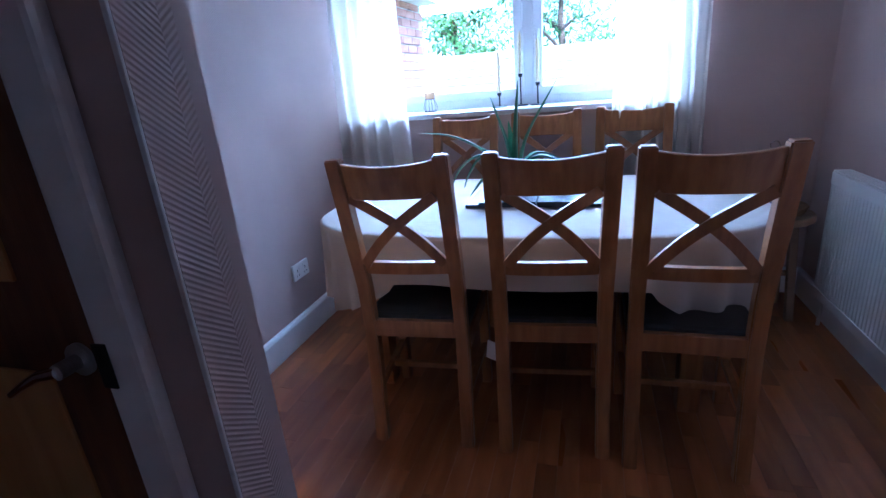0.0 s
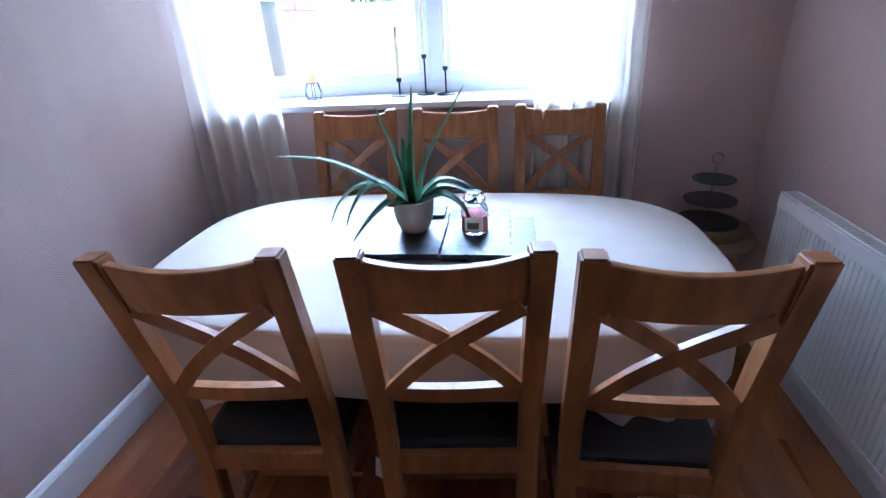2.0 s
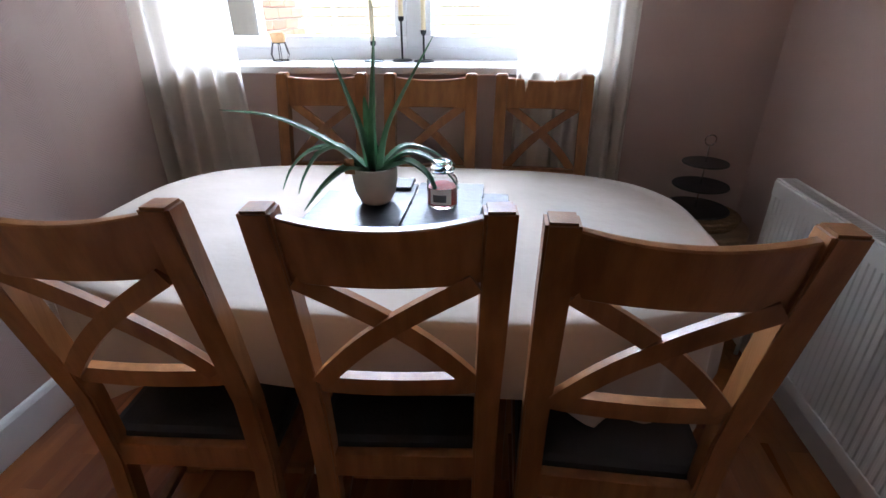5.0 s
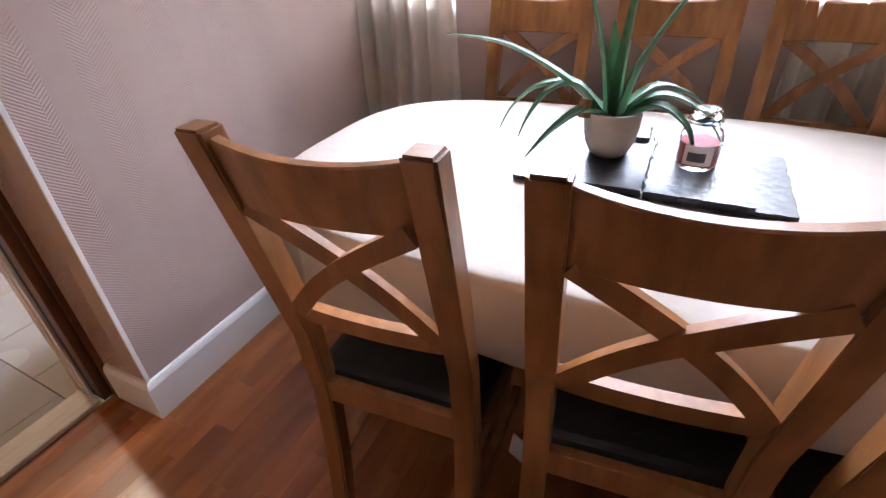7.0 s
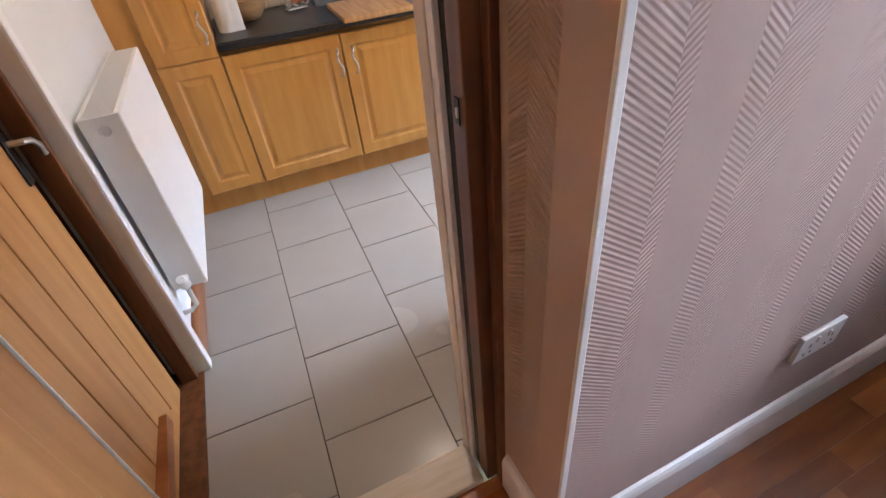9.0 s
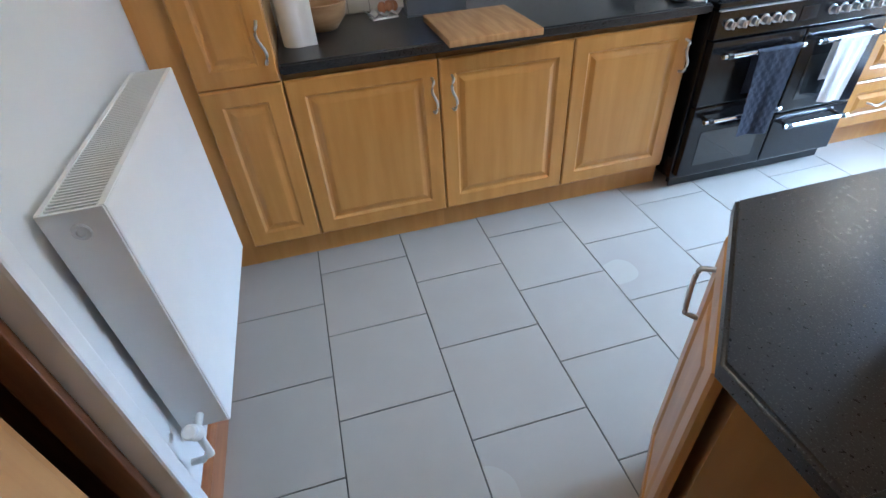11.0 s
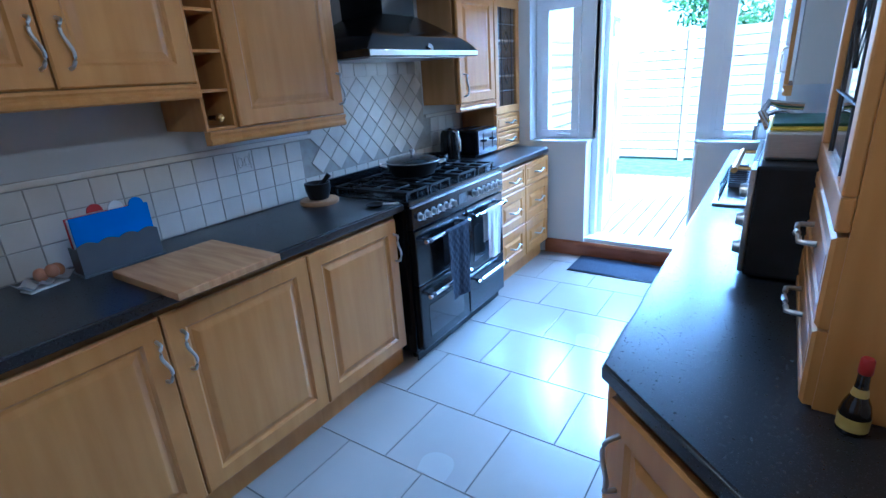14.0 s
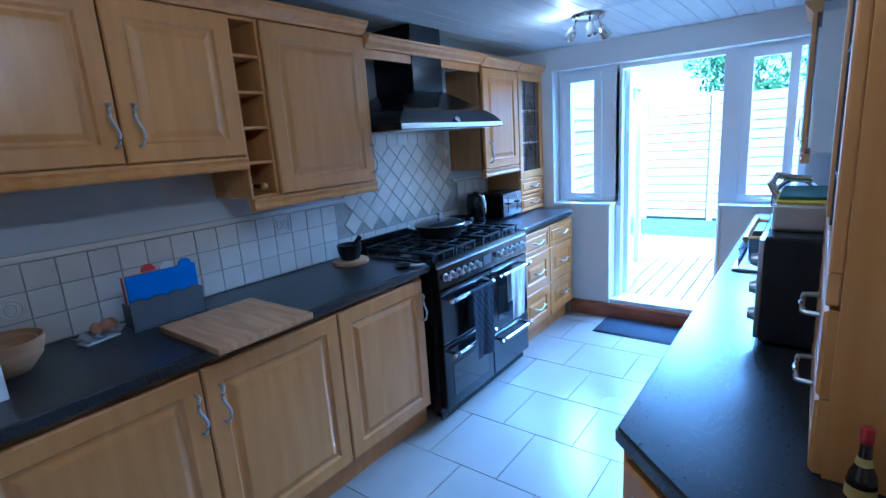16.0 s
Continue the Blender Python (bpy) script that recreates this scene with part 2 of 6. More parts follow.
TOMATO = mat("red_cap", (0.35, 0.015, 0.01), 0.4, second=(0.4, 0.02, 0.015), scale=9)
LABELGOLD = mat("gold_label", (0.45, 0.33, 0.06), 0.5, second=(0.55, 0.42, 0.10), scale=20)
SAUCE = mat("dark_sauce", (0.010, 0.006, 0.004), 0.15, second=(0.016, 0.010, 0.006), scale=6, coat=0.5)
SPONGE = mat("yellow_cloth", (0.62, 0.48, 0.02), 0.9, second=(0.70, 0.55, 0.05), scale=40, bump=0.6)
CORK = mat("rattan", (0.20, 0.11, 0.05), 0.85, second=(0.32, 0.19, 0.09), scale=60, bump=0.8, bump_scale=150)
STOOLWOOD = mat("stool_wood", (0.26, 0.16, 0.09), 0.5, second=(0.34, 0.22, 0.13), scale=5, stretch=(1, 6, 1))
PIPE = mat("white_pipe", (0.70, 0.69, 0.66), 0.4, second=(0.74, 0.73, 0.70), scale=9)


def curtain_mat():
    m = bpy.data.materials.new("sheer_curtain")
    m.use_nodes = True
    nt = m.node_tree
    nt.nodes.remove(nt.nodes["Principled BSDF"])
    d = nt.nodes.new("ShaderNodeBsdfDiffuse")
    d.inputs[0].default_value = (0.80, 0.76, 0.70, 1)
    tr = nt.nodes.new("ShaderNodeBsdfTranslucent")
    tr.inputs[0].default_value = (0.82, 0.78, 0.70, 1)
    mx = nt.nodes.new("ShaderNodeMixShader")
    mx.inputs[0].default_value = 0.5
    nt.links.new(d.outputs[0], mx.inputs[1])
    nt.links.new(tr.outputs[0], mx.inputs[2])
    tp = nt.nodes.new("ShaderNodeBsdfTransparent")
    m2 = nt.nodes.new("ShaderNodeMixShader")
    m2.inputs[0].default_value = 0.05
    nt.links.new(mx.outputs[0], m2.inputs[1])
    nt.links.new(tp.outputs[0], m2.inputs[2])
    w = nt.nodes.new("ShaderNodeTexNoise")
    w.inputs["Scale"].default_value = 220
    bp = nt.nodes.new("ShaderNodeBump")
    bp.inputs["Strength"].default_value = 0.2
    bp.inputs["Distance"].default_value = 0.002
    nt.links.new(w.outputs["Fac"], bp.inputs["Height"])
    nt.links.new(bp.outputs[0], d.inputs["Normal"])
    nt.links.new(m2.outputs[0], nt.nodes["Material Output"].inputs[0])
    return m


SHEER = curtain_mat()


# mesh helpers
def box(bm, lo, hi, bevel=0.0, m=None):
    vs = [bm.verts.new(Vector((x, y, z))) for x in (lo[0], hi[0]) for y in (lo[1], hi[1]) for z in (lo[2], hi[2])]
    fs = [bm.faces.new([vs[i] for i in f]) for f in ((0, 1, 3, 2), (4, 6, 7, 5), (0, 4, 5, 1), (2, 3, 7, 6), (0, 2, 6, 4), (1, 5, 7, 3))]
    if bevel:
        r = bmesh.ops.bevel(bm, geom=list({e for f in fs for e in f.edges}), offset=bevel, segments=2, affect="EDGES", profile=0.6)
        vs = list({v for f in r["faces"] for v in f.verts} | {v for v in vs if v.is_valid})
    if m is not None:
        for v in vs:
            v.co = m @ v.co
    return vs


def lathe(bm, profile, n=24, centre=(0, 0, 0), cap=True):
    rings = []
    for r, z in profile:
        rings.append([bm.verts.new((centre[0] + r * math.cos(2 * math.pi * i / n), centre[1] + r * math.sin(2 * math.pi * i / n), centre[2] + z)) for i in range(n)])
    for a, b in zip(rings, rings[1:]):
        for i in range(n):
            bm.faces.new((a[i], a[(i + 1) % n], b[(i + 1) % n], b[i]))
    if cap:
        bm.faces.new(rings[0][::-1])
        bm.faces.new(rings[-1])


def tube(bm, pts, radius, n=10, flat=1.0, up=(0, 0, 1)):
    pts = [Vector(p) for p in pts]
    rings = []
    for i, p in enumerate(pts):
        d = (pts[min(i + 1, len(pts) - 1)] - pts[max(i - 1, 0)]).normalized()
        u = Vector(up)
        if abs(d.dot(u)) > 0.95:
            u = Vector((1, 0, 0)) if abs(d.x) < 0.9 else Vector((0, 1, 0))
        s = d.cross(u).normalized()
        w = s.cross(d).normalized()
        r = radius[i] if isinstance(radius, (list, tuple)) else radius
        rings.append([bm.verts.new(p + s * (r * math.cos(2 * math.pi * k / n)) + w * (r * flat * math.sin(2 * math.pi * k / n))) for k in range(n)])
    for a, b in zip(rings, rings[1:]):
        for k in range(n):
            bm.faces.new((a[k], a[(k + 1) % n], b[(k + 1) % n], b[k]))
    bm.faces.new(rings[0][::-1])
    bm.faces.new(rings[-1])


def bar(bm, p0, p1, w, d, side=(1, 0, 0), bevel=0.0):
    """A bar of section w x d from p0 to p1; side is the way of w."""
    p0, p1, s = Vector(p0), Vector(p1), Vector(side)
    z = (p1 - p0).normalized()
    s = (s - z * s.dot(z)).normalized()
    t = z.cross(s)
    m = Matrix((s, t, z)).transposed().to_4x4()
    m.translation = p0
    box(bm, (-w / 2, -d / 2, 0), (w / 2, d / 2, (p1 - p0).length), bevel, m)


def mesh_of(bm, name, material, smooth=False):
    bmesh.ops.recalc_face_normals(bm, faces=bm.faces)
    me = bpy.data.meshes.new(name)
    bm.to_mesh(me)
    bm.free()
    me.materials.append(material)
    if smooth:
        for p in me.polygons:
            p.use_smooth = True
        me.set_sharp_from_angle(angle=radians(smooth if smooth > 1 else 40))
    return me


def part(name, bm, material, parent=None, label="", smooth=False):
    ob = new(name, mesh_of(bm, name, material, smooth))
    if parent is not None:
        ob.parent = parent
    if label:
        ob["label"] = label
    return ob


def thing(name, m, label, category, group="", kind=""):
    ob = new(name)
    ob.empty_display_size = 0.05
    ob.matrix_world = m
    return tagged(ob, label, category, group, kind)


def bx(name, lo, hi, material, parent=None, bevel=0.002, label=""):
    bm = bmesh.new()
    box(bm, lo, hi, bevel)
    return part(name, bm, material, parent, label)


def structure(name, bm, material, m, label, smooth=False):
    ob = part(name, bm, material, None, "", smooth)
    ob.matrix_world = m
    return tagged(ob, label, name.split("_")[0], "", "structure")


WORLD = Matrix()
LEFT = lambda y, z=0.0, x=0.0: pose(x, y, z, 0, 0, 90)      # units that face the passage from the long wall
RIGHT = lambda y, z=0.0, x=1.28: pose(x, y, z, 0, 0, -90)   # units opposite


def wall_boxes(bm, along, lo, hi, thick, z0, z1, openings):
    """A wall along one axis between lo and hi, thick = (a, b) on the other; openings (lo, hi, z0, z1)."""
    def b(l0, l1, za, zb):
        if l1 - l0 < 1e-4 or zb - za < 1e-4:
            return
        if along == "x":
            box(bm, (l0, thick[0], za), (l1, thick[1], zb))
        else:
            box(bm, (thick[0], l0, za), (thick[1], l1, zb))
    at = lo
    for a, c, za, zb in sorted(openings):
        b(at, a, z0, z1)
        b(a, c, z0, za)
        b(a, c, zb, z1)
        at = c
    b(at, hi, z0, z1)


# ---- dining room shell
RW = 2.61     # inner face of the wall with the radiator
BACK = 1.50   # inner face of the window wall
NEAR = -0.85  # inner face of the wall with the way in
DCEIL = 2.28
WIN = (0.06, 1.90, 1.085, 2.12)   # window opening

bm = bmesh.new()
box(bm, (-0.23, 0.0, 0), (0.0, BACK + 0.3, DCEIL))
structure("wall_west", bm, PAPER, ROOM, "mauve painted wallpaper with raised herringbone ribs")
bm = bmesh.new()
box(bm, (-0.227, -0.003, 0.0), (-0.002, 0.0, DCEIL))
structure("wall_west_reveal", bm, PAPER_DARK, ROOM, "beige embossed wallpaper on the doorway reveal")
bm = bmesh.new()
box(bm, (-0.23, NEAR, 2.06), (0.0, -0.003, DCEIL))
box(bm, (-0.23, NEAR, 0.0), (-0.0, -0.79, 2.06))
structure("wall_west_lintel", bm, PAPER, ROOM, "mauve wallpapered wall over the kitchen doorway")
bm = bmesh.new()
wall_boxes(bm, "x", 0.0, RW + 0.25, (BACK, BACK + 0.3), 0, DCEIL, [WIN])
structure("wall_north", bm, PLASTER, ROOM, "dusky pink painted window wall")
bm = bmesh.new()
box(bm, (RW, NEAR - 2.2, 0), (RW + 0.2, BACK, DCEIL))
structure("wall_east", bm, PLASTER, ROOM, "dusky pink painted wall behind the radiator")
bm = bmesh.new()
wall_boxes(bm, "x", -0.23, RW, (NEAR - 0.12, NEAR), 0, DCEIL, [(0.975, 2.2, 0, 2.1)])
structure("wall_south", bm, PAPER, ROOM, "wallpapered wall around the way into the room")
bm = bmesh.new()
box(bm, (-0.9, NEAR - 2.2, 0), (RW, NEAR - 2.0, DCEIL))
box(bm, (-1.0, NEAR - 2.2, 0), (-0.9, NEAR - 0.12, DCEIL))
structure("wall_hall", bm, PLASTER, ROOM, "plain painted hall walls")
bm = bmesh.new()
box(bm, (-1.0, NEAR - 2.2, DCEIL), (RW + 0.2, BACK + 0.3, DCEIL + 0.15))
structure("ceiling_dining", bm, CEILW, ROOM, "white painted ceiling")

# skirting boards with a rounded top
def skirting(name, pts, h, t, material, m, label):
    """A board along pts (plan), its face to the left of the way walked."""
    bm = bmesh.new()
    prof = [(0, 0), (t, 0), (t, h - 0.022), (t * 0.75, h - 0.010), (t * 0.45, h - 0.003), (0, h)]
    P = [Vector((p[0], p[1])) for p in pts]
    rings = []
    for i, p in enumerate(P):
        ns = []
        for a, b in ((i - 1, i), (i, i + 1)):
            if a >= 0 and b < len(P):
                d = (P[b] - P[a]).normalized()
                ns.append(Vector((-d.y, d.x)))
        n = sum(ns, Vector((0, 0))).normalized()
        k = 1 / max(0.3, n.dot(ns[0]))
        rings.append([bm.verts.new((p.x + n.x * o * k, p.y + n.y * o * k, z)) for o, z in prof])
    for a, b in zip(rings, rings[1:]):
        for j in range(len(prof)):
            bm.faces.new((a[j], a[(j + 1) % len(prof)], b[(j + 1) % len(prof)], b[j]))
    bm.faces.new(rings[0])
    bm.faces.new(rings[-1][::-1])
    return structure(name, bm, material, m, label)


skirting("baseboard_west", [(0.0, BACK), (0.0, -0.003), (-0.2, -0.003)], 0.147, 0.018, WHITE, ROOM, "white gloss skirting board")
skirting("baseboard_north", [(RW, BACK), (0.0, BACK)], 0.147, 0.018, WHITE, ROOM, "white gloss skirting board")
skirting("baseboard_east", [(RW, NEAR), (RW, BACK)], 0.147, 0.018, WHITE, ROOM, "white gloss skirting board")
bm = bmesh.new()
box(bm, (-0.004, -0.007, 0.147), (0.004, 0.006, DCEIL), 0.002)
structure("trim_corner", bm, WHITE, ROOM, "white corner bead on the wall's edge")
bm = bmesh.new()
box(bm, (0.969, NEAR - 0.122, 0.0), (0.978, NEAR - 0.112, 2.1), 0.002)
structure("trim_entry", bm, WHITE, ROOM, "thin white bead on the wall's edge")
bm = bmesh.new()
box(bm, (0.9755, NEAR - 0.118, 0.0), (0.9785, NEAR - 0.002, 2.1))
structure("wall_entry_reveal", bm, PAPER, ROOM, "embossed wallpaper on the end of the wall")

# cupboard door in the hall wall, with its white frame
d = thing("cupboard_door", ROOM @ pose(0.90, NEAR - 0.12, 0, 0, 0, 0), "dark pine panelled door with lever handle, closed", "door")
bx("frame", (-0.075, -0.03, 0.0), (0.0, -0.001, 2.06), WHITE, d, 0.01, "white painted rounded door frame")
bx("leaf", (-0.82, -0.012, 0.01), (-0.078, -0.001, 2.02), STAIN, d, 0.002)
bx("panel", (-0.72, -0.019, 0.12), (-0.2, -0.012, 0.9), PINE, d, 0.005)
bx("panel", (-0.72, -0.019, 1.05), (-0.2, -0.012, 1.9), PINE, d, 0.005)
bm = bmesh.new()
lathe(bm, [(0.026, 0), (0.026, 0.006), (0.012, 0.009), (0.012, 0.04)], 20)
o = part("rose", bm, STEEL, d, "", True)
o.matrix_local = pose(-0.13, -0.012, 0.93, 90, 0, 0)
bm = bmesh.new()
tube(bm, [(-0.13, -0.05, 0.93), (-0.16, -0.056, 0.925), (-0.2, -0.056, 0.905), (-0.235, -0.054, 0.885)], [0.009, 0.008, 0.007, 0.006])
part("lever", bm, CHROME, d, "chrome lever handle", True)
bx("strike", (-0.074, -0.034, 0.90), (-0.05, -0.0305, 0.97), IRON, d, 0.001)

# kitchen doorway: frame, threshold, open door leaf
f = thing("door_1", ROOM @ pose(-0.23, 0, 0), "stained timber door frame with white lining and threshold", "door frame", "", "structure")
bx("jamb", (-0.0, -0.020, 0.0), (0.020, -0.0035, 2.04), STAIN, f, 0.003)
bx("stop", (-0.045, -0.048, 0.0), (-0.002, -0.0035, 2.03), STAIN, f, 0.003)
bx("seal", (-0.066, -0.047, 0.0), (-0.047, -0.0035, 2.03), BLACKMATT, f, 0.002)
bx("lining", (-0.092, -0.055, -0.199), (-0.068, -0.0035, 2.04), WHITE, f, 0.003)
bx("reveal", (-0.13, -0.057, -0.199), (-0.094, -0.0035, 2.04), CREAM, f, 0.002)
bx("jamb", (-0.13, -0.788, -0.199), (0.035, -0.768, 2.04), STAIN, f, 0.003)
bx("head", (-0.13, -0.767, 2.02), (0.035, -0.059, 2.05), STAIN, f, 0.003)
bx("threshold", (-0.115, -0.767, -0.16), (0.0, -0.059, 0.018), mat("worn_sill", (0.55, 0.50, 0.41), 0.45, second=(0.66, 0.62, 0.54), scale=6, stretch=(8, 1, 1), bump=0.1), f, 0.006)
k = thing("strike_plate", ROOM @ pose(-0.252, -0.0495, 1.04), "small dark steel strike plate on the door frame", "strike plate")
bx("plate", (-0.006, -0.002, -0.02), (0.008, 0.0, 0.02), IRON, k, 0.001)
bx("tongue", (0.003, -0.006, -0.008), (0.009, -0.002, 0.008), STEEL, k, 0.003)
d = thing("door_leaf", ROOM @ pose(-0.33, -0.722, 0.022, 0, 0, 0), "honey pine panelled door standing open against the wall", "door")
bx("slab", (0.0, -0.034, 0.0), (0.76, 0.0, 1.98), PINE, d, 0.003)
bx("edge", (-0.004, -0.034, 0.0), (0.0, 0.004, 1.98), WHITE, d, 0.001, "white painted door edge")
for z0, z1 in ((0.12, 0.82), (0.98, 1.86)):
    for x0, x1 in ((0.1, 0.36), (0.4, 0.66)):
        bx("panel", (x0, 0.0, z0), (x1, 0.006, z1), PINE, d, 0.004)

# ---- window
w = thing("window_1", ROOM @ pose(0, 1.80, 0), "white plastic casement window with two panes", "window", "", "structure")
x0, x1, z0, z1 = WIN
bx("window_frame", (x0, -0.035, z0), (x1, 0.035, z0 + 0.06), UPVC, w, 0.004)
bx("window_frame", (x0, -0.035, z1 - 0.06), (x1, 0.035, z1), UPVC, w, 0.004)
bx("window_frame", (x0, -0.035, z0 + 0.06), (x0 + 0.06, 0.035, z1 - 0.06), UPVC, w, 0.004)
bx("window_frame", (x1 - 0.06, -0.035, z0 + 0.06), (x1, 0.035, z1 - 0.06), UPVC, w, 0.004)
bx("mullion", (1.09, -0.035, z0 + 0.06), (1.16, 0.035, z1 - 0.06), UPVC, w, 0.004)


def sash(a, b, za, zb, dy):
    bm = bmesh.new()
    t = 0.055
    for lo, hi in (((a, za), (b, za + t)), ((a, zb - t), (b, zb)), ((a, za + t), (a + t, zb - t)), ((b - t, za + t), (b, zb - t))):
        box(bm, (lo[0], -0.05 + dy, lo[1]), (hi[0], 0.02 + dy, hi[1]), 0.006)
    part("sash", bm, UPVC, w)
    g = bx("pane", (a + t - 0.005, -0.012 + dy, za + t - 0.005), (b - t + 0.005, 0.0 + dy, zb - t + 0.005), PANE, w, 0)
    g.visible_shadow = False


sash(x0 + 0.055, 1.095, z0 + 0.055, z1 - 0.055, 0.0)
sash(1.155, x1 - 0.055, z0 + 0.055, z1 - 0.055, -0.004)
bm = bmesh.new()
box(bm, (1.172, -0.075, 1.46), (1.195, -0.055, 1.52), 0.003)
tube(bm, [(1.184, -0.08, 1.5), (1.184, -0.085, 1.45), (1.186, -0.085, 1.36)], 0.007)
part("window_handle", bm, UPVC, w, "", True)
s = bx("window_sill_1", (0.02, 1.445, 1.062), (1.96, 1.765, 1.092), WHITE, None, 0.006)
s.matrix_world = ROOM
tagged(s, "white painted window sill board", "window sill", "", "structure")

# curtains
def curtain(a, b, z0, z1, y, folds, seed, label):
    rnd = random.Random(seed)
    bm = bmesh.new()
    n, rows = folds * 14, 26
    ph = [rnd.uniform(-0.5, 0.5) for _ in range(folds + 2)]
    am = [rnd.uniform(0.6, 1.3) for _ in range(folds + 2)]
    grid = []
    for j in range(rows + 1):
        t = j / rows
        row = []
        for i in range(n + 1):
            s = i / n
            q = s * folds
            k = int(min(q, folds - 1))
            fr = q - k
            p = ph[k] * (1 - fr) + ph[k + 1] * fr
            amp = (am[k] * (1 - fr) + am[k + 1] * fr) * (0.018 + 0.014 * t)
            x = a + (b - a) * s + 0.012 * math.sin(q * 3.1 + t * 2.0 + seed) * t + (s - 0.5) * 0.05 * t
            row.append(bm.verts.new((x, y + amp * math.sin(2 * math.pi * (q + p * t)) + 0.006 * math.sin(q * 9 + t * 7), z1 + (z0 - z1) * t + 0.004 * math.sin(q * 5))))
        grid.append(row)
    for r0, r1 in zip(grid, grid[1:]):
        for i in range(n):
            bm.faces.new((r0[i], r0[i + 1], r1[i + 1], r1[i]))
    ob = part("curtain", bm, SHEER, None, "", 80)
    ob.matrix_world = ROOM
    return tagged(ob, label, "curtain", "window curtains")


curtain(0.03, 0.44, 0.36, 2.2, 1.405, 5, 3, "ivory sheer curtain hanging in folds beside the window")
curtain(1.61, 2.03, 0.34, 2.2, 1.405, 6, 8, "ivory sheer curtain hanging in folds beside the window")
r = thing("curtain_rail", ROOM @ pose(0, 1.405, 2.215), "plain pole that carries the curtains", "curtain rail")
bm = bmesh.new()
tube(bm, [(0.01, 0, 0), (2.1, 0, 0)], 0.012)
part("pole", bm, WHITE, r, "", True)
for x in (0.05, 2.06):
    bx("bracket", (x - 0.01, 0.0, -0.015), (x + 0.01, 0.095, 0.015), WHITE, r, 0.002)


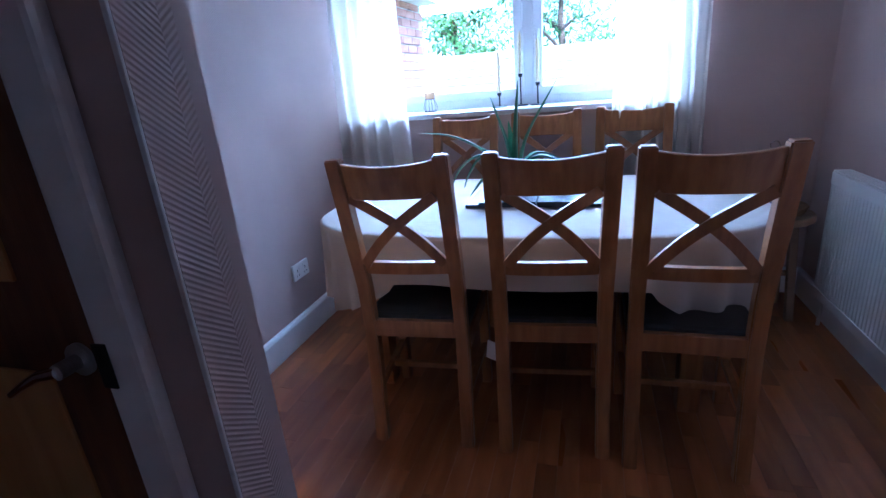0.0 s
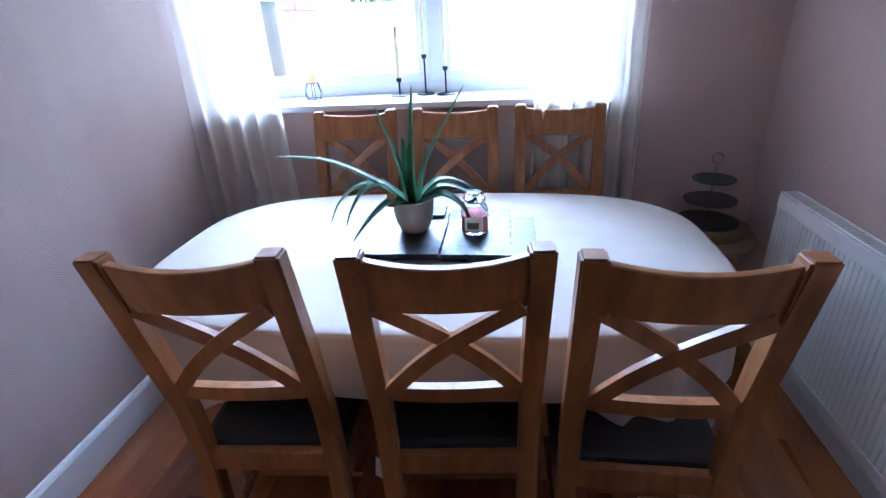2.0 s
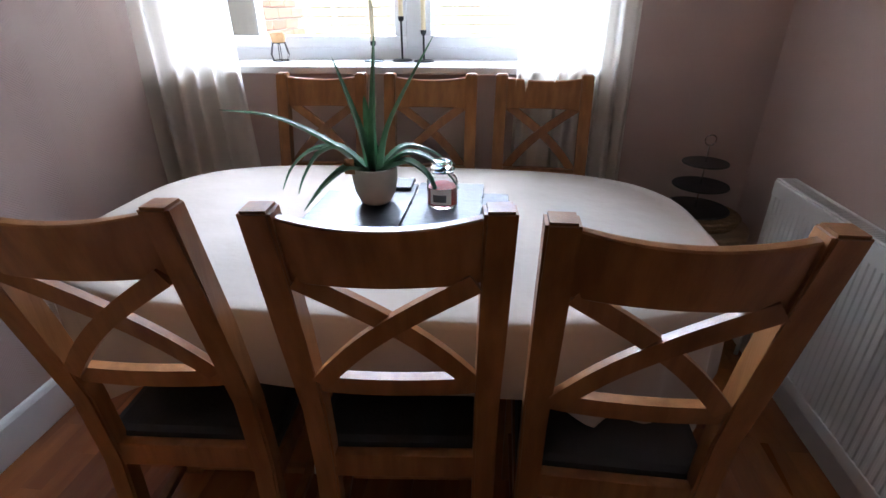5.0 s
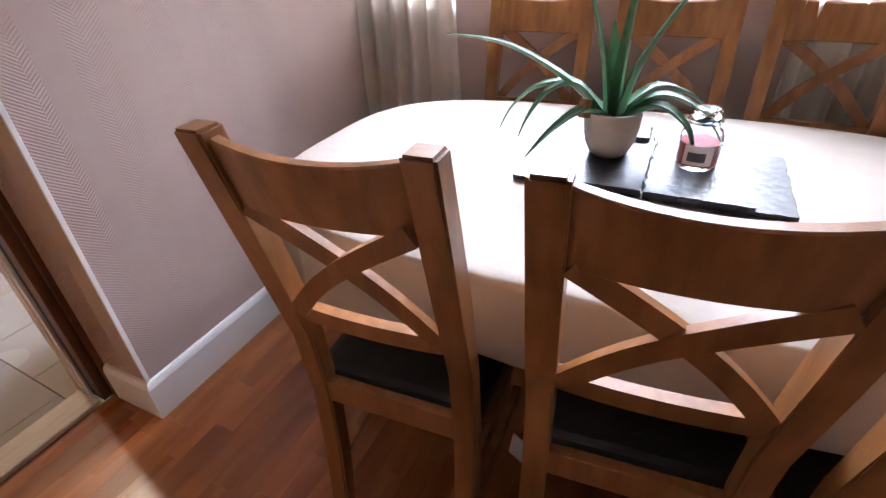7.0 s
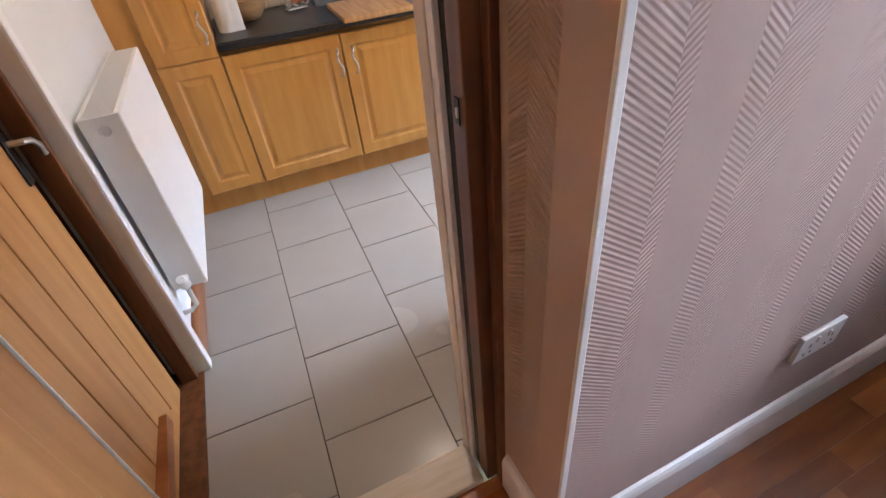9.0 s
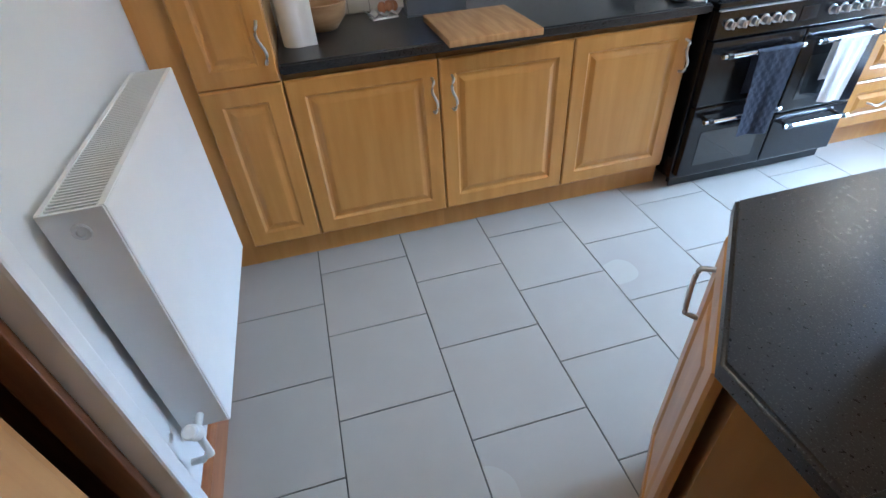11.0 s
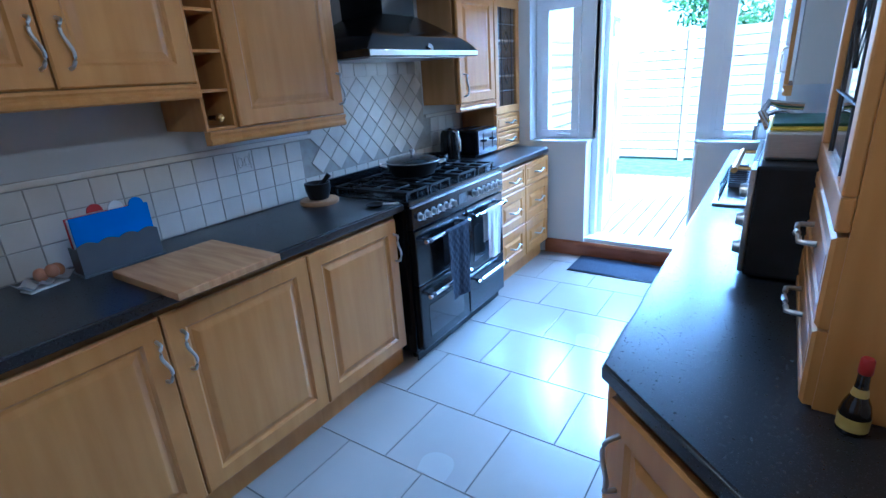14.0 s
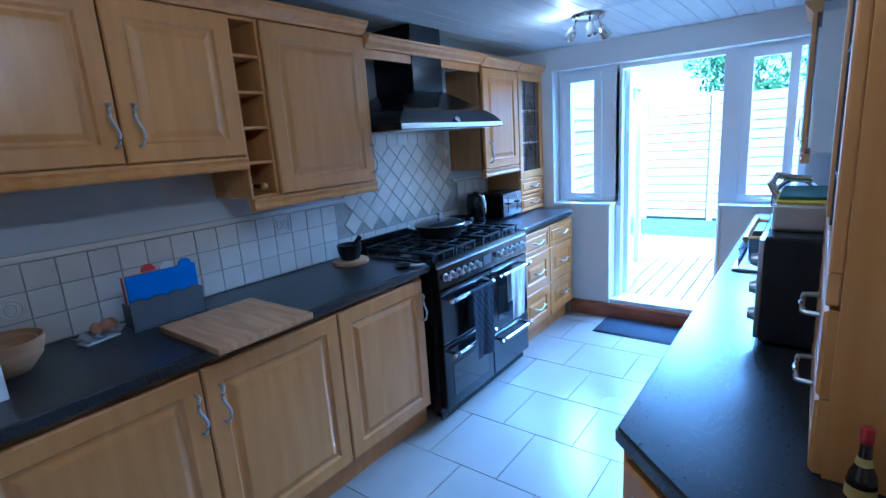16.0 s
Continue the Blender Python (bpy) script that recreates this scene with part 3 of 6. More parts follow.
# ---- dining chairs
def dining_chair(m):
    c = thing("dining_chair", m, "oak cross-back dining chair with black leather seat", "chair", "chairs round the table")
    W2 = 0.186
    # posts lean back above the seat and splay at the foot
    for sx in (-1, 1):
        bm = bmesh.new()
        pts = [(-0.01, 0.0), (0.018, 0.25), (0.03, 0.44), (0.018, 0.62), (-0.025, 0.82), (-0.085, 1.075)]
        ring = []
        for y, z in pts:
            h = 0.023
            dep = 0.022 if z < 1.0 else 0.024
            ring.append([bm.verts.new((sx * (W2 - 0.001) + dx * h - sx * 0.02, y + dy * dep, z)) for dx, dy in ((-1, -1), (1, -1), (1, 1), (-1, 1))])
        for a, b in zip(ring, ring[1:]):
            for k in range(4):
                bm.faces.new((a[k], a[(k + 1) % 4], b[(k + 1) % 4], b[k]))
        bm.faces.new(ring[0][::-1])
        top = bm.faces.new(ring[-1])
        es = [e for e in bm.edges if abs(e.verts[0].co.z - e.verts[1].co.z) > 0.05 or e.verts[0].co.z > 1.05]
        bmesh.ops.bevel(bm, geom=es, offset=0.005, segments=2, affect="EDGES")
        part("back_leg", bm, OAK, c, "", 35)
        bm = bmesh.new()
        bar(bm, (sx * 0.185, 0.40, 0.0), (sx * 0.185, 0.40, 0.445), 0.04, 0.04, bevel=0.004)
        part("front_leg", bm, OAK, c)
        bm = bmesh.new()
        bar(bm, (sx * 0.18, 0.03, 0.405), (sx * 0.185, 0.40, 0.405), 0.06, 0.022, (0, 0, 1), 0.003)
        part("side_rail", bm, OAK, c)
        bm = bmesh.new()
        bar(bm, (sx * 0.17, 0.02, 0.19), (sx * 0.185, 0.40, 0.19), 0.022, 0.022, (0, 0, 1), 0.003)
        part("side_stretcher", bm, OAK, c)
    # curved crest rail
    def curved(z0, z1, yb, dip, thick, sag, name):
        bm = bmesh.new()
        n = 14
        rows = []
        for i in range(n + 1):
            s = i / n * 2 - 1
            x = s * (W2 - 0.036)
            off = -dip * (1 - s * s)
            zt = z1 - sag * (1 - s * s)
            rows.append([bm.verts.new(v) for v in ((x, yb(z0) + off - thick / 2, z0), (x, yb(z0) + off + thick / 2, z0), (x, yb(zt) + off + thick / 2, zt), (x, yb(zt) + off - thick / 2, zt))])
        for a, b in zip(rows, rows[1:]):
            for k in range(4):
                bm.faces.new((a[k], a[(k + 1) % 4], b[(k + 1) % 4], b[k]))
        bm.faces.new(rows[0][::-1])
        bm.faces.new(rows[-1])
        es = [e for e in bm.edges if abs(e.verts[0].co.x - e.verts[1].co.x) > 0.004]
        bmesh.ops.bevel(bm, geom=es, offset=0.003, segments=1, affect="EDGES")
        return part(name, bm, OAK, c, "", 35)
    yb = lambda z: 0.018 - (z - 0.62) * 0.215 if z < 0.82 else -0.025 - (z - 0.82) * 0.235
    curved(0.945, 1.062, yb, 0.022, 0.022, 0.014, "crest_rail")
    curved(0.675, 0.72, yb, 0.010, 0.022, 0.0, "lower_rail")
    # cross of two bowed slats
    for sx in (-1, 1):
        bm = bmesh.new()
        n = 12
        rows = []
        for i in range(n + 1):
            t = i / n
            z = 0.952 + (0.712 - 0.952) * t
            x = sx * (-0.135 + 0.27 * t + 0.028 * math.sin(math.pi * t) * (1 if t < 0.5 else 1))
            y = yb(z) - 0.014 + (0.004 if sx > 0 else -0.004)
            rows.append((x, y, z))
        for (xa, ya, za), (xb, y2, zb) in zip(rows, rows[1:]):
            pass
        ring = []
        for i, (x, y, z) in enumerate(rows):
            a, b = rows[max(0, i - 1)], rows[min(n, i + 1)]
            d = Vector((b[0] - a[0], 0, b[2] - a[2])).normalized()
            s = Vector((-d.z, 0, d.x)) * 0.0165
            ring.append([bm.verts.new(Vector((x, y, z)) + s * q + Vector((0, w_, 0))) for q, w_ in ((-1, -0.008), (1, -0.008), (1, 0.008), (-1, 0.008))])
        for a, b in zip(ring, ring[1:]):
            for k in range(4):
                bm.faces.new((a[k], a[(k + 1) % 4], b[(k + 1) % 4], b[k]))
        bm.faces.new(ring[0][::-1])
        bm.faces.new(ring[-1])
        part("cross_slat", bm, OAK, c, "", 35)
    bx("seat_rail", (-0.165, 0.012, 0.425), (0.165, 0.036, 0.487), OAK, c, 0.003)
    bx("seat_rail", (-0.165, 0.39, 0.38), (0.165, 0.412, 0.44), OAK, c, 0.003)
    bx("stretcher", (-0.165, 0.20, 0.18), (0.165, 0.222, 0.202), OAK, c, 0.003)
    bx("seat_pad", (-0.19, 0.038, 0.44), (0.19, 0.43, 0.498), LEATHER, c, 0.02, "black leather padded seat")
    return c


front = dining_chair(ROOM @ pose(0.903, -0.012, 0, 0, 0, 3.5))
copy_thing(front, ROOM @ pose(1.372, 0.012, 0, 0, 0, 5.0))
copy_thing(front, ROOM @ pose(1.789, -0.005, 0, 0, 0, -1.0))
for x, a in ((0.805, 181.5), (1.256, 180.5), (1.70, 176.0)):
    copy_thing(front, ROOM @ pose(x, 1.295, 0, 0, 0, a))
tag = thing("paper_tag", ROOM @ pose(1.155, 0.10, 0.37, 0, 8, -20), "white paper label hanging under a chair seat", "label")
bx("card", (-0.02, 0.0, -0.075), (0.02, 0.0012, 0.0), PAPER_WHITE, tag, 0)

# ---- table and cloth
def outline(a, hx, hy, p):
    c, s = math.cos(a), math.sin(a)
    return hx * math.copysign(abs(c) ** (2 / p), c), hy * math.copysign(abs(s) ** (2 / p), s)


t = thing("dining_table", ROOM @ pose(1.235, 0.64, 0), "oak dining table hidden under a long cloth", "table")
bm = bmesh.new()
ring0 = [outline(2 * math.pi * i / 64, 0.86, 0.495, 3.4) for i in range(64)]
lo_, hi_ = [bm.verts.new((x, y, 0.715)) for x, y in ring0], [bm.verts.new((x, y, 0.748)) for x, y in ring0]
for i in range(64):
    bm.faces.new((lo_[i], lo_[(i + 1) % 64], hi_[(i + 1) % 64], hi_[i]))
bm.faces.new(lo_[::-1])
bm.faces.new(hi_)
part("tabletop", bm, OAK, t)
for sx in (-1, 1):
    for sy in (-1, 1):
        bx("leg", (sx * 0.62 - 0.04, sy * 0.30 - 0.04, 0.0), (sx * 0.62 + 0.04, sy * 0.30 + 0.04, 0.714), OAK, t, 0.006)


bm = bmesh.new()
N = 220
rings = []
for k, sc in enumerate((0.02, 0.2, 0.4, 0.6, 0.8, 0.93, 0.985)):
    rings.append([bm.verts.new((*outline(2 * math.pi * i / N, 0.885 * sc, 0.52 * sc, 3.4), 0.756 + 0.0012 * math.sin(9 * i / N * 6.28 + k * 2) * (0.3 < sc < 0.95))) for i in range(N)])
for j, (dz, of) in enumerate(((-0.004, 0.0), (-0.018, 0.003), (-0.06, 0.006), (-0.11, 0.010), (-0.155, 0.014), (-0.185, 0.016))):
    ring = []
    for i in range(N):
        a = 2 * math.pi * i / N
        x, y = outline(a, 0.885 + of * 0.4, 0.52 + of * 0.4, 3.4)
        corner = max(0.0, 1 - abs(abs(math.sin(2 * a)) - 1) * 2.2) * (abs(x) > 0.45)
        fold = math.sin(a * 26 + 1.3 * math.sin(a * 5)) * of * 0.9 * (0.25 + 1.6 * corner)
        n = Vector((x / 0.885 ** 2, y / 0.52 ** 2)).normalized()
        ring.append(bm.verts.new((x + n.x * fold, y + n.y * fold, 0.756 + dz * (1 + 0.85 * corner) + 0.004 * math.sin(a * 17) * (j > 2))))
    rings.append(ring)
for a, b in zip(rings, rings[1:]):
    for i in range(N):
        bm.faces.new((a[i], a[(i + 1) % N], b[(i + 1) % N], b[i]))
bm.faces.new(rings[0])
cl = part("tablecloth", bm, CLOTH, None, "", 70)
cl.matrix_world = ROOM @ pose(1.235, 0.64, 0)
tagged(cl, "cream linen tablecloth with creases over the table", "tablecloth")

# slates in the middle of the table
def slate(x0, y0, x1, y1, z, seed):
    rnd = random.Random(seed)
    bm = bmesh.new()
    pts = []
    for (ax, ay), (bx_, by) in (((x0, y0), (x1, y0)), ((x1, y0), (x1, y1)), ((x1, y1), (x0, y1)), ((x0, y1), (x0, y0))):
        for i in range(18):
            s = i / 18
            pts.append((ax + (bx_ - ax) * s + rnd.uniform(-1, 1) * 0.0018, ay + (by - ay) * s + rnd.uniform(-1, 1) * 0.0018))
    lo = [bm.verts.new((x, y, z)) for x, y in pts]
    hi = [bm.verts.new((x + rnd.uniform(-1, 1) * 0.002, y + rnd.uniform(-1, 1) * 0.002, z + 0.012)) for x, y in pts]
    for i in range(len(pts)):
        bm.faces.new((lo[i], lo[(i + 1) % len(pts)], hi[(i + 1) % len(pts)], hi[i]))
    bm.faces.new(lo[::-1])
    bm.faces.new(hi)
    ob = part("slate_mat", bm, SLATE, None)
    ob.matrix_world = ROOM
    return tagged(ob, "dark grey slate placemat with rough chipped edges", "placemat", "slate mats on the table")


slate(0.985, 0.52, 1.277, 0.82, 0.7585, 1)
slate(1.281, 0.515, 1.575, 0.835, 0.7585, 2)
slate(1.045, 0.508, 1.276, 0.875, 0.7707, 3)
slate(1.284, 0.505, 1.495, 0.89, 0.7707, 4)
slate(1.16, 0.80, 1.262, 0.895, 0.7829, 5)

# aloe in a pot
p = thing("potted_aloe", ROOM @ pose(1.175, 0.70, 0.7829), "aloe with long toothed leaves in a pale concrete pot", "plant")
bm = bmesh.new()
lathe(bm, [(0.038, 0), (0.046, 0.006), (0.060, 0.035), (0.067, 0.075), (0.068, 0.112), (0.062, 0.113), (0.060, 0.092), (0.01, 0.09)], 36)
part("pot", bm, CONCRETE, p, "pale concrete pot", True)
bm = bmesh.new()
lathe(bm, [(0.060, 0.088), (0.04, 0.096), (0.005, 0.099)], 20)
part("soil", bm, SOIL, p, "", True)


def leaf(pts, w, name="leaf"):
    """A thick tapering leaf along a bent line, hollow on its upper side, with small teeth."""
    bm = bmesh.new()
    P = [Vector(q) for q in pts]
    fine = []
    for i in range(len(P) - 1):
        p0, p1, p2, p3 = P[max(0, i - 1)], P[i], P[i + 1], P[min(len(P) - 1, i + 2)]
        for k in range(8):
            t = k / 8
            fine.append(0.5 * ((2 * p1) + (p2 - p0) * t + (2 * p0 - 5 * p1 + 4 * p2 - p3) * t * t + (3 * p1 - p0 - 3 * p2 + p3) * t ** 3))
    fine.append(P[-1])
    w *= 1.22
    rings = []
    for i, q in enumerate(fine):
        t = i / (len(fine) - 1)
        d = (fine[min(i + 1, len(fine) - 1)] - fine[max(i - 1, 0)]).normalized()
        flat_d = Vector((P[-1].x - P[0].x, P[-1].y - P[0].y, 0))
        s = Vector((-flat_d.y, flat_d.x, 0))
        s = s.normalized() if s.length > 0.02 else Vector((1, 0, 0))
        u = s.cross(d).normalized()
        if u.z < 0:
            u = -u
        ww = w * (1 - t) ** 0.75 * (0.85 + 0.3 * math.sin(min(1, t * 3) * math.pi / 2)) + 0.0008
        rings.append([bm.verts.new(q + s * (ww * a) + u * (ww * b)) for a, b in ((-1, 0.28), (-0.5, 0.0), (0, -0.05), (0.5, 0.0), (1, 0.28), (0.6, -0.25), (0, -0.45), (-0.6, -0.25))])
        if i % 2 == 1 and t < 0.92:
            for sg in (-1, 1):
                e = q + s * (ww * sg) + u * (ww * 0.28)
                bm.faces.new([bm.verts.new(e + d * 0.0025 - s * (0.001 * sg)), bm.verts.new(e - d * 0.0025 - s * (0.001 * sg)), bm.verts.new(e + s * (0.0035 * sg) + d * 0.001 + u * 0.001)])
    for a, b in zip(rings, rings[1:]):
        for k in range(8):
            bm.faces.new((a[k], a[(k + 1) % 8], b[(k + 1) % 8], b[k]))
    bm.faces.new(rings[0])
    bm.faces.new(rings[-1])
    part(name, bm, ALOE, p, "", 60)


leaf([(0, 0, 0.09), (0.004, 0.0, 0.24), (0.02, 0.015, 0.47)], 0.021)
leaf([(0.012, 0.0, 0.09), (0.05, 0.0, 0.24), (0.18, 0.015, 0.465)], 0.021)
leaf([(-0.012, 0.0, 0.09), (-0.035, 0.0, 0.22), (-0.10, 0.01, 0.41)], 0.020)
leaf([(-0.005, 0.015, 0.1), (-0.02, 0.04, 0.2), (-0.035, 0.07, 0.30)], 0.018)
leaf([(-0.02, 0.0, 0.10), (-0.12, -0.02, 0.185), (-0.26, -0.05, 0.26), (-0.40, -0.09, 0.285)], 0.017)
leaf([(-0.02, 0.005, 0.10), (-0.10, 0.0, 0.165), (-0.19, 0.0, 0.155), (-0.255, 0.0, 0.10), (-0.29, -0.01, 0.03)], 0.016)
leaf([(-0.02, -0.01, 0.10), (-0.09, -0.03, 0.175), (-0.155, -0.04, 0.155), (-0.20, -0.05, 0.09), (-0.22, -0.06, 0.035)], 0.018)
leaf([(-0.01, -0.02, 0.10), (-0.06, -0.06, 0.125), (-0.12, -0.10, 0.085), (-0.18, -0.13, 0.012)], 0.019)
leaf([(0.02, 0.0, 0.10), (0.10, 0.0, 0.155), (0.19, 0.0, 0.125), (0.255, 0.0, 0.045)], 0.016)
leaf([(0.02, -0.01, 0.10), (0.10, -0.02, 0.135), (0.17, -0.04, 0.095), (0.20, -0.05, 0.01)], 0.018)
leaf([(0.01, 0.02, 0.10), (0.08, 0.05, 0.16), (0.16, 0.08, 0.14), (0.22, 0.1, 0.09)], 0.015)
bx("plant_tag", (-0.075, -0.052, 0.10), (-0.045, -0.048, 0.145), CORK, p, 0.001, "small brown plant tag")

# candle jar
j = thing("candle_jar", ROOM @ pose(1.378, 0.69, 0.7829), "glass jar candle with red wax and a clear lid", "candle")
bm = bmesh.new()
lathe(bm, [(0.040, 0.0), (0.045, 0.006), (0.046, 0.075), (0.041, 0.088), (0.034, 0.094), (0.034, 0.104), (0.031, 0.104), (0.031, 0.094), (0.041, 0.084), (0.043, 0.074), (0.042, 0.009), (0.01, 0.008)], 36)
part("jar", bm, CLEAR, j, "clear glass jar", True)
bm = bmesh.new()
lathe(bm, [(0.0415, 0.010), (0.042, 0.060), (0.01, 0.062)], 30)
part("wax", bm, WAX_RED, j, "red wax", True)
bm = bmesh.new()
lathe(bm, [(0.037, 0.106), (0.038, 0.112), (0.031, 0.120), (0.026, 0.124), (0.031, 0.130), (0.024, 0.138), (0.008, 0.140)], 30)
part("lid", bm, CLEAR, j, "faceted glass lid", True)
bm = bmesh.new()
for i in range(10):
    a0, a1 = radians(-130 + i * 8), radians(-130 + (i + 1) * 8)
    q = [(0.0468 * math.cos(a), 0.0468 * math.sin(a), z) for a, z in ((a0, 0.015), (a1, 0.015), (a1, 0.062), (a0, 0.062))]
    bm.faces.new([bm.verts.new(v) for v in q])
part("paper_label", bm, PAPER_WHITE, j, "white paper label with grey picture", True)
bm = bmesh.new()
for i in range(6):
    a0, a1 = radians(-118 + i * 8), radians(-118 + (i + 1) * 8)
    q = [(0.0472 * math.cos(a), 0.0472 * math.sin(a), z) for a, z in ((a0, 0.024), (a1, 0.024), (a1, 0.046), (a0, 0.046))]
    bm.faces.new([bm.verts.new(v) for v in q])
part("label_picture", bm, GREYPLASTIC, j, "", True)

# candlesticks and tealight on the sill
for x, y, h, top in ((0.957, 1.66, 0.085, 0.318), (1.083, 1.69, 0.185, 0.42), (1.187, 1.66, 0.13, 0.372)):
    c = thing("candlestick", ROOM @ pose(x, y, 1.092), "black iron candlestick with a tall ivory taper candle", "candlestick", "candlesticks on the sill")
    bm = bmesh.new()
    lathe(bm, [(0.044, 0.0), (0.046, 0.004), (0.040, 0.007), (0.006, 0.008), (0.0045, 0.012), (0.0045, h - 0.022), (0.012, h - 0.016), (0.013, h), (0.005, h)], 24)
    part("holder", bm, IRON, c, "black iron holder", True)
    bm = bmesh.new()
    lathe(bm, [(0.0105, h + 0.001), (0.0095, top - 0.03), (0.006, top - 0.006), (0.0015, top)], 16)
    part("taper", bm, WAX, c, "ivory wax taper", True)
c = thing("tealight_holder", ROOM @ pose(0.515, 1.66, 1.092), "black wire tealight holder with a crown-shaped cup", "tealight holder")
bm = bmesh.new()
lathe(bm, [(0.028, 0.078), (0.034, 0.105), (0.036, 0.118), (0.033, 0.118), (0.030, 0.1), (0.02, 0.082)], 24)
part("cup", bm, mat("frosted_amber", (0.62, 0.36, 0.16), 0.5, second=(0.68, 0.42, 0.2), scale=20), c, "amber cup", True)
bm = bmesh.new()
for i in range(6):
    a = i * math.pi / 3
    ca, sa = math.cos(a), math.sin(a)
    tube(bm, [(0.03 * ca, 0.03 * sa, 0.08), (0.045 * ca, 0.045 * sa, 0.03), (0.036 * ca, 0.036 * sa, 0.003)], 0.0018, 6)
ring = [(0.036 * math.cos(k * math.pi / 12), 0.036 * math.sin(k * math.pi / 12), 0.003) for k in range(25)]
tube(bm, ring, 0.002, 6)
ring = [(0.031 * math.cos(k * math.pi / 12), 0.031 * math.sin(k * math.pi / 12), 0.079) for k in range(25)]
tube(bm, ring, 0.002, 6)
part("wire_frame", bm, IRON, c)

# stool with tiered stand
s = thing("round_stool", ROOM @ pose(2.345, 1.24, 0), "small round dark wooden stool in the corner", "stool")
bm = bmesh.new()
lathe(bm, [(0.17, 0.50), (0.185, 0.507), (0.185, 0.528), (0.178, 0.535), (0.01, 0.535)], 40)
part("seat", bm, STOOLWOOD, s, "", True)
for i in range(4):
    a = math.pi / 4 + i * math.pi / 2
    bm = bmesh.new()
    bar(bm, (0.15 * math.cos(a), 0.15 * math.sin(a), 0), (0.11 * math.cos(a), 0.11 * math.sin(a), 0.5), 0.035, 0.035, bevel=0.004)
    part("leg", bm, STOOLWOOD, s)
bm = bmesh.new()
box(bm, (-0.11, -0.012, 0.2), (0.11, 0.012, 0.225), 0.003)
part("stretcher", bm, STOOLWOOD, s)
for i in range(3):
    bm = bmesh.new()
    lathe(bm, [(0.135, 0), (0.142, 0.006), (0.135, 0.012), (0.01, 0.012)], 40)
    o = part("woven_mat", bm, CORK, None, "", True)
    o.matrix_world = ROOM @ pose(2.345 + 0.006 * i, 1.25, 0.536 + i * 0.0125)
    tagged(o, "round woven rattan place mat in a stack", "placemat", "stack of woven mats")
k = thing("cake_stand", ROOM @ pose(2.335, 1.27, 0.5735), "three-tier round slate cake stand with a ring handle", "cake stand")
for z, r in ((0.004, 0.125), (0.10, 0.105), (0.19, 0.085)):
    bm = bmesh.new()
    lathe(bm, [(r - 0.003, 0), (r, 0.003), (r - 0.002, 0.007), (0.006, 0.007)], 40)
    o = part("plate", bm, SLATE_DULL, k, "dark slate plate", True)
    o.matrix_local = pose(0, 0, z)
bm = bmesh.new()
tube(bm, [(0, 0, 0.01), (0, 0, 0.262)], 0.004, 8)
tube(bm, [(0.02 * math.sin(a), 0, 0.282 - 0.02 * math.cos(a)) for a in [q * math.pi / 8 for q in range(17)]], 0.003, 6)
part("rod", bm, CHROME, k, "chrome rod and ring", True)


# ---- radiators
def radiator(m, length, h, depth, label, ribs=True):
    r = thing("radiator", m, label, "radiator")
    bm = bmesh.new()
    n = int(length / 0.0165) if ribs else 1
    xs, prev = [], 0
    prof = []
    if ribs:
        x = 0.02
        pitch = (length - 0.04) / 40
        prof = [(0.0, 0.003), (0.02, 0.0)]
        for i in range(40):
            prof += [(x + pitch * 0.35, 0.0), (x + pitch * 0.5, 0.003), (x + pitch * 0.85, 0.003), (x + pitch, 0.0)]
            x += pitch
        prof += [(length, 0.006)]
        lo = [bm.verts.new((a, b, 0.045)) for a, b in prof]
        hi = [bm.verts.new((a, b, h - 0.06)) for a, b in prof]
        for i in range(len(prof) - 1):
            bm.faces.new((lo[i], lo[i + 1], hi[i + 1], hi[i]))
        box(bm, (0.0, -0.002, 0.0), (length, 0.012, 0.045), 0.003)
        box(bm, (0.0, -0.002, h - 0.06), (length, 0.012, h - 0.006), 0.003)
        box(bm, (0.002, 0.012, 0.02), (length - 0.002, 0.02, h - 0.02))
    else:
        box(bm, (0.0, 0.0, 0.0), (length, 0.02, h), 0.006)
    part("front_panel", bm, RADWHITE, r)
    bx("rear_panel", (0.01, depth - 0.014, 0.02), (length - 0.01, depth - 0.002, h - 0.02), RADWHITE, r, 0.002)
    for x in (-0.004, length):
        bx("end_panel", (x, 0.004, 0.01), (x + 0.004, depth - 0.002, h + 0.001), RADWHITE, r, 0.001)
    bm = bmesh.new()
    box(bm, (0, 0.002, h - 0.003), (length, 0.012, h + 0.002))
    box(bm, (0, depth - 0.012, h - 0.003), (length, depth - 0.002, h + 0.002))
    k = int(length / 0.012)
    for i in range(k):
        box(bm, (i * length / k, 0.012, h - 0.004), (i * length / k + 0.0045, depth - 0.012, h))
    part("top_grille", bm, RADWHITE, r)
    # grey sheet below the slats stands in for the shade inside
    bm = bmesh.new()
    box(bm, (0.01, 0.02, h - 0.03), (length - 0.01, depth - 0.016, h - 0.028))
    part("grille_shade_sheet", bm, GREYPLASTIC, r)
    return r


# faces into the room from the east wall
r = radiator(ROOM @ pose(2.53, 1.13, 0.155, 0, 0, -90), 1.1, 0.60, 0.07, "white ribbed panel radiator under the painted wall")
bm = bmesh.new()
tube(bm, [(0.03, 0.035, 0.02), (0.03, 0.035, -0.155)], 0.008)
part("pipe", bm, PIPE, r, "", True)
bm = bmesh.new()
lathe(bm, [(0.014, 0), (0.016, 0.02), (0.016, 0.06), (0.01, 0.065)], 16)
o = part("valve", bm, PLASTIC, r, "", True)
o.matrix_local = pose(-0.012, 0.035, -0.03)

